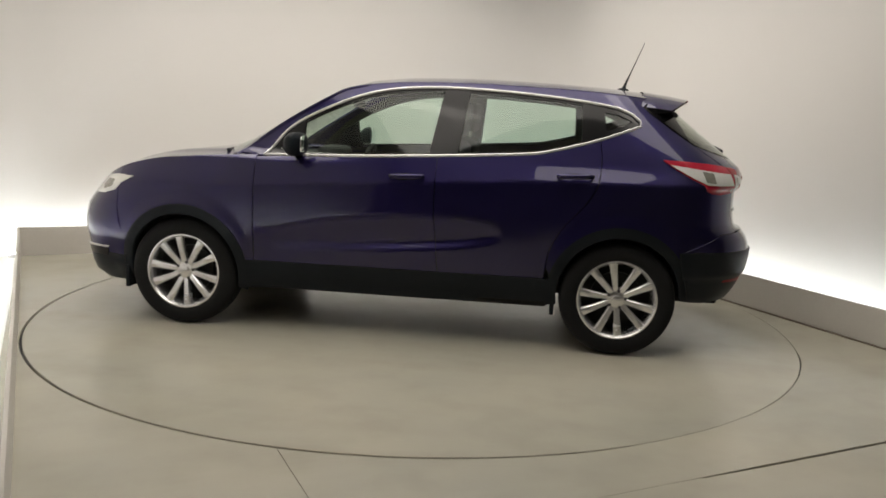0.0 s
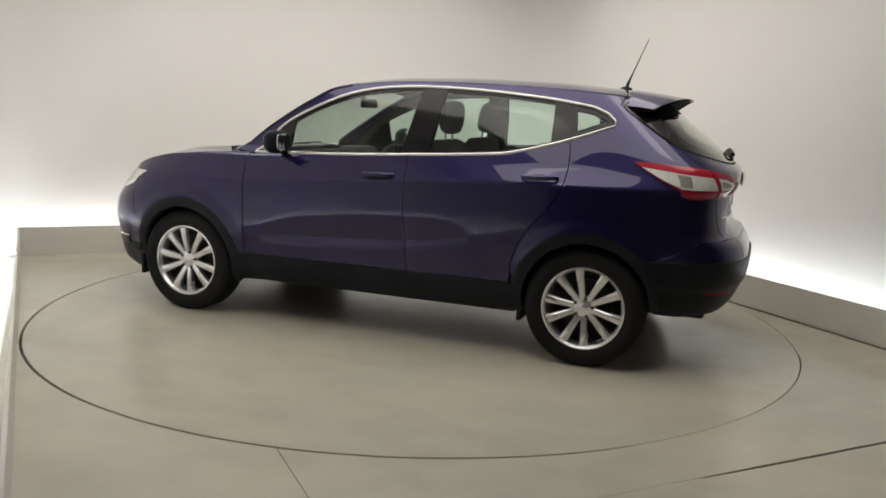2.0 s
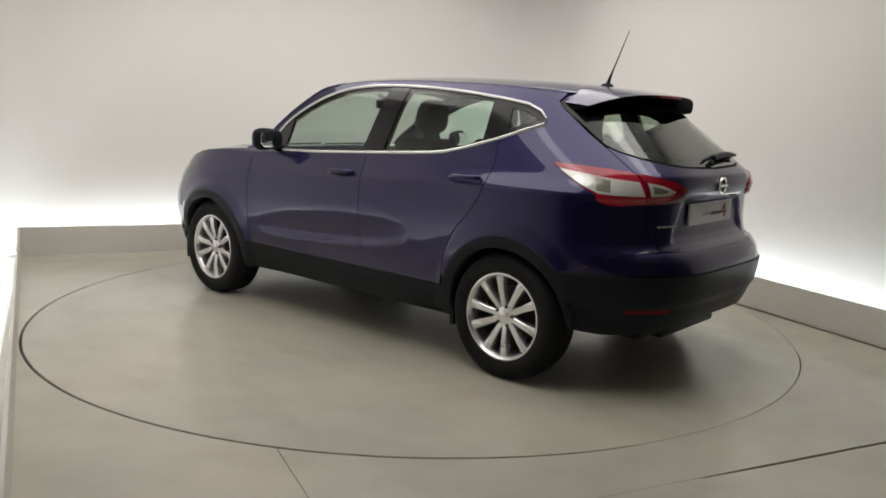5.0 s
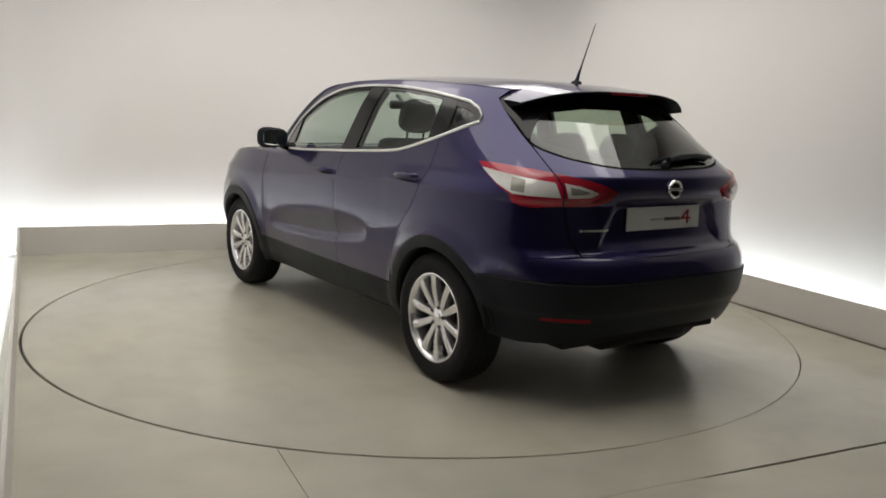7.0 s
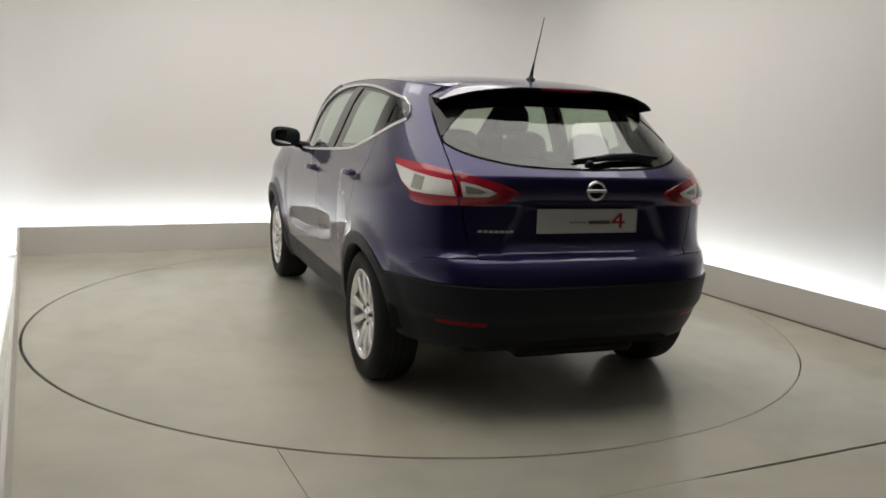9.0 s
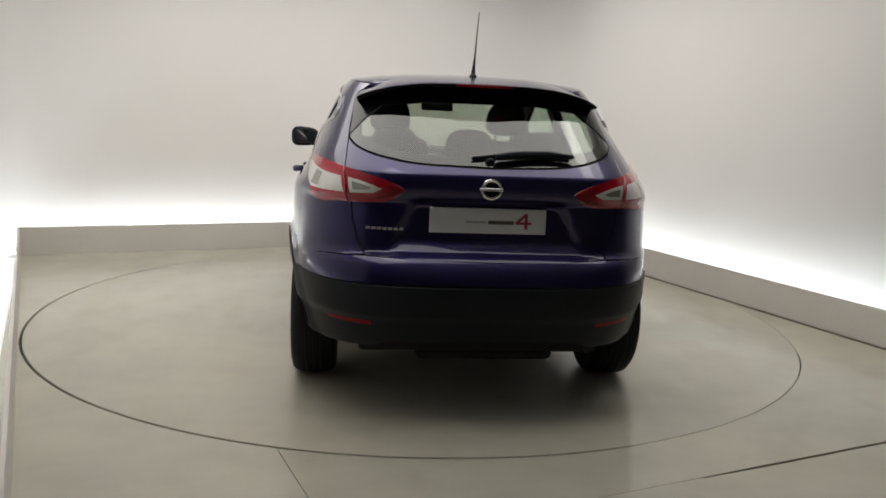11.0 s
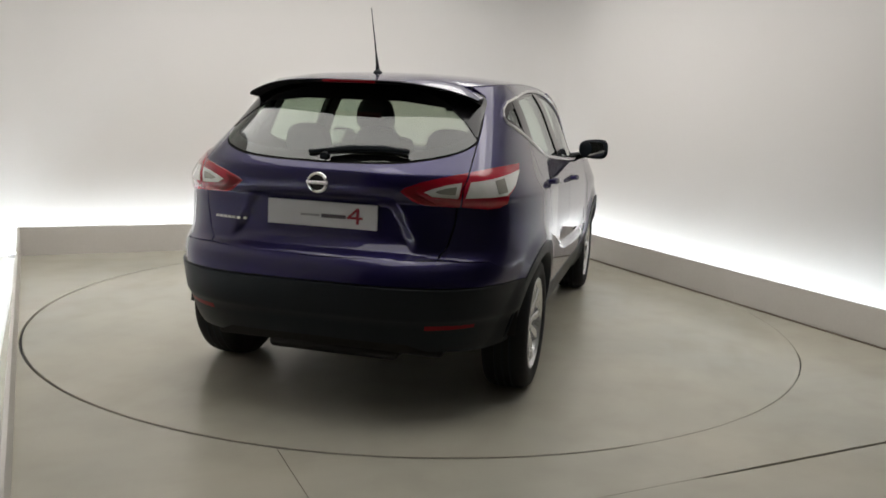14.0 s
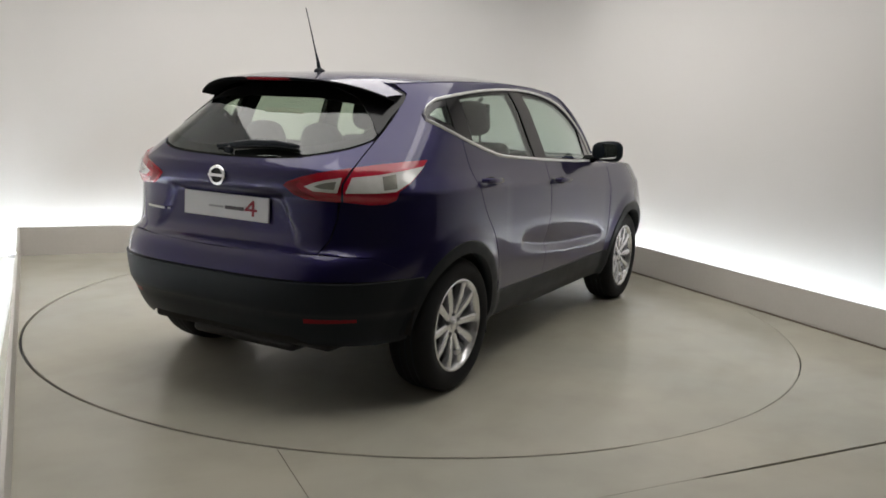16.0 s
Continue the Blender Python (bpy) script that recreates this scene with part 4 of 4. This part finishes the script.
def build_tail_trim(car, tailgate):
    # plate
    px = skin(TAIL_MID, 0.905).x - 0.004
    lean = 2.0
    plate = part("number_plate", box_bm(-0.006, -0.262, -0.056, 0.004, 0.262, 0.056, bevel=0.002), PLATE, tailgate, "white show plate with blanked print", smooth=False)
    plate.matrix_basis = pose(px - 0.004, 0, 0.905, 0, lean, 0)

    def bar(y0, z0, y1, z1, material, h=0.0):
        part("print_bar", box_bm(-0.0085, min(y0, y1), z0, -0.0055, max(y0, y1), z1), material, plate, smooth=False)
    bar(0.10, -0.010, 0.01, -0.001, GREYBAR)
    bar(0.0, -0.014, -0.115, 0.002, DARKBAR)
    bar(-0.125, -0.012, -0.195, -0.002, REDBAR)
    bar(-0.165, -0.034, -0.178, 0.034, REDBAR)
    b = box_bm(-0.0086, -0.005, -0.034, -0.0054, 0.005, 0.034)
    part("print_bar", b, REDBAR, plate, smooth=False).matrix_basis = pose(0, -0.1485, 0.012, 47, 0, 0)
    # round maker's mark as a plain ring and bar
    bx = skin(TAIL_MID, 1.050).x
    badge = part("badge", tube([(bx - 0.006, 0.042 * math.cos(a), 1.050 + 0.039 * math.sin(a)) for a in np.linspace(0, 2 * math.pi, 40, endpoint=False)], 0.0075, 8, closed=True, up=(1, 0, 0)), CHROME, tailgate, "round chrome ring badge")
    part("badge_bar", box_bm(bx - 0.014, -0.052, 1.043, bx - 0.002, 0.052, 1.057, bevel=0.003), CHROME, badge, "chrome bar", smooth=False)
    part("badge_field", lathe([(0.001, 0.002), (0.038, 0.002), (0.038, -0.004)], 32), GLOSS, badge).matrix_basis = pose(bx - 0.001, 0, 1.050, 0, 0, 90)
    # model mark as plain bars
    for i in range(7):
        y = 0.53 - i * 0.024
        p = skin(at_y(y, 0.86), 0.86, 0.003)
        part("badge_letter_bar", box_bm(-0.003, -0.0095, -0.0055, 0.002, 0.0095, 0.0055), SATIN, tailgate, "small chrome bar", smooth=False).matrix_basis = pose(p.x, p.y, p.z, 0, 0, -12)
    # wiper on its pivot, thickened to take in its dark reflection in the glass
    line = [skin(at_y(y, z), z, 0.028) for y, z in ((-0.02, 1.165), (-0.12, 1.178), (-0.26, 1.184), (-0.38, 1.176))]
    wiper = part("rear_wiper", tube(line, [0.014, 0.017, 0.015, 0.009], 8), TRIM, tailgate, "black rear wiper")
    blade = [skin(at_y(y, z), z, 0.012) for y, z in ((0.08, 1.168), (-0.05, 1.184), (-0.2, 1.192), (-0.37, 1.182))]
    part("wiper_blade", tube(blade, 0.009, 8, flat=0.7), TRIM, wiper, "black rubber wiper blade")
    p = skin(TAIL_MID, 1.160, 0.0)
    part("wiper_pivot", lathe([(0.001, 0.018), (0.018, 0.016), (0.024, 0.0)], 20), TRIM, wiper).matrix_basis = pose(p.x, 0, p.z, 0, 0, 90)
    # aerial
    az = roof_z(-1.337)
    foot = bmesh.new()
    bmesh.ops.create_uvsphere(foot, u_segments=20, v_segments=10, radius=1)
    for v in foot.verts:
        v.co = Vector((-1.337 + 0.040 * v.co.x, 0.020 * v.co.y, az + 0.020 * v.co.z))
    aerial = part("aerial", foot, TRIM, car, "black roof aerial leaning backwards")
    part("mast", tube([(-1.34, 0, az + 0.01), (-1.352, 0, az + 0.05), (-1.372, 0, az + 0.10), (-1.455, 0, az + 0.31)], [0.012, 0.008, 0.004, 0.0019], 8, up=(0, 1, 0)), TRIM, aerial, "thin black aerial mast")


def build_mirrors(car):
    for sy in (1, -1):
        bm = bmesh.new()
        bmesh.ops.create_uvsphere(bm, u_segments=28, v_segments=16, radius=1)
        for v in bm.verts:
            c = v.co
            r = (abs(c.y) ** 3.2 + abs(c.z) ** 3.2) ** (1 / 3.2) / max(1e-6, math.hypot(c.y, c.z)) if math.hypot(c.y, c.z) > 1e-6 else 1
            y, z = c.y / max(r, 0.5), c.z / max(r, 0.5)
            x = c.x if c.x > 0 else c.x * 0.30
            v.co = Vector((0.570 + 0.080 * x + 0.02 * y, sy * (0.948 + 0.100 * y), 1.152 + 0.068 * z * (1 + 0.12 * y)))
        if sy < 0:
            bmesh.ops.reverse_faces(bm, faces=bm.faces)
        house = part("door_mirror", bm, TRIM, car, "black door mirror")
        gl = bmesh.new()
        loops = []
        for back in (0.0, 0.004):
            loop = []
            for q in range(40):
                a = 2 * math.pi * q / 40
                cy, cz = (math.copysign(abs(f(a)) ** 0.55, f(a)) for f in (math.cos, math.sin))
                loop.append(gl.verts.new((0.5435 + back - 0.008 * cy, sy * (0.948 + 0.080 * cy), 1.152 + 0.051 * cz)))
            loops.append(loop)
        gl.faces.new(loops[0])
        for q in range(40):
            gl.faces.new((loops[0][q - 1], loops[0][q], loops[1][q], loops[1][q - 1]))
        bmesh.ops.recalc_face_normals(gl, faces=gl.faces)
        part("mirror_glass", gl, MIRROR, house, "silvered mirror glass")
        part("mirror_arm", tube([(0.615, sy * 0.79, 1.085), (0.605, sy * 0.84, 1.098), (0.60, sy * 0.90, 1.115)], [0.035, 0.028, 0.026], 10), GLOSS, house, "black mirror foot")


def build_wheels(car):
    tyre = [(0.232, -0.095), (0.250, -0.108), (0.285, -0.114), (0.312, -0.106), (0.328, -0.090), (0.335, -0.066), (0.3365, 0.0), (0.335, 0.066), (0.328, 0.090), (0.312, 0.106), (0.285, 0.114), (0.250, 0.108), (0.232, 0.095)]
    first = None
    for hx in (HUB_X, -HUB_X):
        for sy in (1, -1):
            m = pose(hx, sy * (TRACK - 0.108), HUB_Z, 0, 7 if sy > 0 else 20, 0 if sy > 0 else 180)
            if first is not None:
                w = copy_thing(first, m)
                w.parent = car
                continue
            bm = lathe([(0.205, -0.09), (0.236, -0.094), (0.236, 0.095), (0.232, 0.103), (0.224, 0.104), (0.214, 0.094), (0.205, 0.07), (0.200, -0.03), (0.205, -0.09)], 64)
            first = part("wheel", bm, ALLOY, car, "ten-spoke silver alloy wheel")
            first.matrix_basis = m
            part("tyre", lathe(tyre, 72), RUBBER, first, "black rubber tyre")
            for k in range(3):
                o = (-0.036, 0.0, 0.036)[k]
                part("tread_groove", lathe([(0.3362, o - 0.005), (0.3376, o - 0.004), (0.3376, o + 0.004), (0.3362, o + 0.005)], 60), TRIM, first)
            part("brake_disc", lathe([(0.02, 0.0), (0.150, 0.0), (0.150, -0.02), (0.02, -0.02)], 40), STEEL, first, "grey steel brake disc")
            # black disc added for the shade between the spokes
            part("wheel_shade_disc", lathe([(0.01, -0.035), (0.203, -0.04)], 40), SHADOW, first)
            part("hub", lathe([(0.001, 0.076), (0.045, 0.076), (0.062, 0.066), (0.066, 0.04), (0.06, 0.0)], 40), ALLOY, first)
            part("hub_cap", lathe([(0.001, 0.086), (0.020, 0.085), (0.029, 0.080), (0.030, 0.072)], 32), ALLOY, first, "silver centre cap")
            for i in range(10):
                pair = i // 2
                a = 2 * math.pi * pair / 5 + (0.285 if i % 2 else -0.285)
                b = bmesh.new()
                secs = ((0.040, 0.023, 0.072), (0.080, 0.0185, 0.079), (0.140, 0.0215, 0.089), (0.195, 0.0245, 0.092), (0.222, 0.030, 0.092))
                rows = []
                for r, w2, top in secs:
                    ring_v = [(-w2, top - 0.034), (-w2 * 0.9, top - 0.006), (-w2 * 0.6, top), (w2 * 0.6, top), (w2 * 0.9, top - 0.006), (w2, top - 0.034)]
                    rows.append([b.verts.new((r * math.cos(a) - t * math.sin(a), o, r * math.sin(a) + t * math.cos(a))) for t, o in ring_v])
                for p, q in zip(rows, rows[1:]):
                    for j in range(5):
                        b.faces.new((p[j], p[j + 1], q[j + 1], q[j]))
                bmesh.ops.recalc_face_normals(b, faces=b.faces)
                if sum(f.normal.y for f in b.faces) < 0:
                    bmesh.ops.reverse_faces(b, faces=b.faces)
                part("spoke", b, ALLOY, first)
            # nuts in darkened alloy, for the shade inside their holes
            for i in range(5):
                a = 2 * math.pi * (i + 0.5) / 5
                nut = lathe([(0.001, 0.074), (0.009, 0.074), (0.011, 0.058)], 12)
                part("wheel_nut", nut, SHADEDALLOY, first).matrix_basis = pose(0.052 * math.cos(a), 0.004, 0.052 * math.sin(a))


def build_under(car):
    """Floor pan, wheel housings, axle parts and lining, so that nothing shows through."""
    bm = block(bmesh.new(), -0.92, -0.78, 0.24, 0.92, 0.78, 0.34, 0.02)
    block(bm, -1.95, -0.56, 0.28, 1.95, 0.56, 0.36, 0.02)
    part("floor_pan", bm, SHADOW, car, "dark underside", smooth=False)
    part("silencer", box_bm(-1.95, -0.35, 0.24, -1.70, 0.30, 0.30, bevel=0.03), STEEL, car, "dull steel silencer")
    part("rear_axle", box_bm(-1.40, -0.70, 0.24, -1.26, 0.70, 0.32, bevel=0.02), TRIM, car, "black rear axle beam")
    for hx in (HUB_X, -HUB_X):
        for sy in (1, -1):
            verts, faces, n = [], [], 24
            for i in range(n + 1):
                a = radians(4 + 172 * i / n)
                for y in (0.54, 0.85):
                    verts.append((hx + 0.40 * math.cos(a), sy * y, HUB_Z + 0.40 * math.sin(a)))
            for i in range(n):
                faces.append((2 * i, 2 * i + 1, 2 * i + 3, 2 * i + 2))
            faces.append(tuple(2 * i for i in range(n + 1)))
            link_mesh("wheel_housing", verts, faces, SHADOW, car, "black wheel housing", smooth=False)
            if hx > 0:
                flap = box_bm(hx + 0.375, sy * 0.62, 0.20, hx + 0.40, sy * 0.84, 0.34, bevel=0.006)
            else:
                flap = box_bm(hx + 0.36, sy * 0.66, 0.21, hx + 0.385, sy * 0.84, 0.34, bevel=0.006)
            part("air_deflector", flap, TRIM, car, smooth=False)


def cushion(w, d, h, m):
    """A rounded headrest w wide, d deep and h high, standing on its base at m."""
    bm = bmesh.new()
    bmesh.ops.create_uvsphere(bm, u_segments=24, v_segments=14, radius=1)
    for v in bm.verts:
        c = v.co.copy()
        k = (abs(c.x) ** 3 + abs(c.y) ** 3 + abs(c.z) ** 3) ** (1 / 3)
        c /= max(k, 0.4)
        v.co = m @ Vector((0.5 * d * c.x, 0.5 * w * c.y * (1 - 0.12 * c.z), 0.5 * h * (1 + c.z)))
    return bm


def build_cabin(car):
    # linings
    lin = [(0.86, 1.04), (0.86, 0.40), (-0.90, 0.40), (-1.12, 0.80), (-1.35, 0.85), (-1.50, 0.90), (-1.50, 1.20), (-1.2, 1.20)] + [(x, belt(x) - 0.01) for x in (-1.0, -0.8, -0.5, -0.2, 0.1, 0.4, 0.7)]
    sheet("door_lining", [lin], offset_skin(-0.055), CABIN, car, "dark grey door and side lining", step=0.09, rim=0.0, mirror=True)
    hole = inset(DLO, 0.012)
    ring_in = [(at_x(x, roof_z(x) - 0.06), roof_z(x) - 0.06) for x in np.linspace(0.36, -1.40, 16)] + [(at_y(0.60, 1.34), 1.34), (at_y(0.645, 1.2), 1.2), (at_x(-1.5, 1.19), 1.19), (-1.16, 1.19)] + [(x, belt(x) - 0.012) for x in (-1.0, -0.8, -0.5, -0.2, 0.1, 0.4, 0.7)] + [(0.9, 1.085), (0.70, 1.27), (0.50, 1.40)]
    sheet("pillar_lining", [ring_in, hole], offset_skin(-0.035), CABIN, car, "dark grey pillar lining", step=0.06, rim=0.0, mirror=True)
    for a, b in (((-0.335, -0.13), (-0.185, -0.17)), ((-1.20, -0.10), (-1.075, -0.10))):
        sheet("inner_pillar", [between(inset(DLO, 0.006), a, b)], offset_skin(-0.05), CABIN, car, "dark grey pillar lining", step=0.08, rim=0.0, mirror=True)
    sheet("headliner", [[(-1.42, -0.95), (0.40, -0.95), (0.40, 0.95), (-1.42, 0.95)]], lambda x, u: roof(x, u, -0.035), LINER, car, "grey cloth headliner", step=0.1, rim=0.0)
    bm = block(bmesh.new(), -1.95, -0.60, 0.62, -1.15, 0.60, 0.66, 0.01)
    block(bm, -1.2, -0.74, 0.36, 0.95, 0.74, 0.40, 0.01)
    block(bm, 0.90, -0.74, 0.36, 0.98, 0.74, 1.03, 0.01)
    part("cabin_floor", bm, CABIN, car, "dark carpeted cabin floor", smooth=False)
    shelf = box_bm(-1.93, -0.56, 1.035, -1.32, 0.56, 1.06, bevel=0.01)
    part("parcel_shelf", shelf, CABIN, car, "dark parcel shelf", smooth=False)
    # dashboard with binnacle and screen
    bm = block(bmesh.new(), 0.66, -0.72, 0.78, 1.0, 0.72, 1.04, 0.06)
    block(bm, 0.60, -0.52, 0.96, 0.80, -0.22, 1.09, 0.04)
    block(bm, 0.62, -0.12, 0.60, 0.80, 0.12, 1.05, 0.03)
    dash = part("dashboard", bm, CABIN, car, "dark grey dashboard")
    rim = [Vector((0.47 - 0.06 * math.sin(a), -0.37 + 0.185 * math.cos(a), 0.93 + 0.175 * math.sin(a))) for a in np.linspace(0, 2 * math.pi, 36, endpoint=False)]
    wheel = part("steering_wheel", tube(rim, 0.016, 8, closed=True, up=(1, 0, 0)), CABIN, car, "black steering wheel")
    bm = block(bmesh.new(), 0.46, -0.44, 0.88, 0.54, -0.30, 0.97, 0.02)
    block(bm, 0.47, -0.54, 0.91, 0.50, -0.20, 0.945, 0.008)
    part("wheel_boss", bm, CABIN, wheel)
    # seats
    for y0 in (0.37, -0.37):
        seat = part("front_seat", block(bmesh.new(), -0.16, y0 - 0.25, 0.40, 0.42, y0 + 0.25, 0.60, 0.06), FABRIC, car, "charcoal cloth front seat")
        part("seat_back", block(bmesh.new(), -0.07, -0.245, 0.0, 0.07, 0.245, 0.66, 0.055, pose(-0.13, y0, 0.56, 0, -16, 0)), FABRIC, seat)
        part("headrest", cushion(0.25, 0.11, 0.21, pose(-0.315, y0, 1.235, 0, -8, 0)), FABRIC, seat)
        for dy in (-0.06, 0.06):
            part("headrest_post", tube([(-0.295, y0 + dy, 1.14), (-0.315, y0 + dy, 1.27)], 0.007, 8), CHROME, seat, "chrome headrest post")
    bench = part("rear_seat", block(bmesh.new(), -1.10, -0.62, 0.42, -0.62, 0.62, 0.62, 0.06), FABRIC, car, "charcoal cloth rear bench")
    part("seat_back", block(bmesh.new(), -0.07, -0.64, 0.0, 0.07, 0.64, 0.60, 0.05, pose(-1.10, 0, 0.55, 0, -20, 0)), FABRIC, bench)
    for y0 in (0.39, 0.0, -0.39):
        part("headrest", cushion(0.25, 0.10, 0.17, pose(-1.29, y0, 1.12, 0, -12, 0)), FABRIC, bench)
    part("cabin_mirror", block(bmesh.new(), 0.42, -0.115, 1.375, 0.45, 0.115, 1.435, 0.012), CABIN, car, "dark rear-view mirror under the windscreen")
    part("mirror_stalk", tube([(0.45, 0, 1.42), (0.50, 0, 1.46), (0.53, 0, 1.47)], 0.014, 8), CABIN, car)


def build_car():
    car = new("car")
    tagged(car, "dark indigo five-door crossover car parked on the turntable", "car")
    build_body(car)
    build_mirrors(car)
    build_wheels(car)
    build_under(car)
    build_cabin(car)
    return car


car = build_car()


# ---- movement: the turntable carries the car round at about seven degrees a second ----
def heading(t):
    return 171.301 - 6.61957 * t - 0.0392601 * t * t + 0.000910928 * t ** 3


def motions():
    on_table, on_disc = [], []
    for i in range(33):
        t = 0.5 * i
        turn = pose(0, 0, 0, 0, 0, heading(t))
        on_table.append((t, turn @ pose(0.040, -0.1285, 0.0)))
        on_disc.append((t, turn))
    walk(car, on_table)
    walk(turntable, on_disc)


motions()
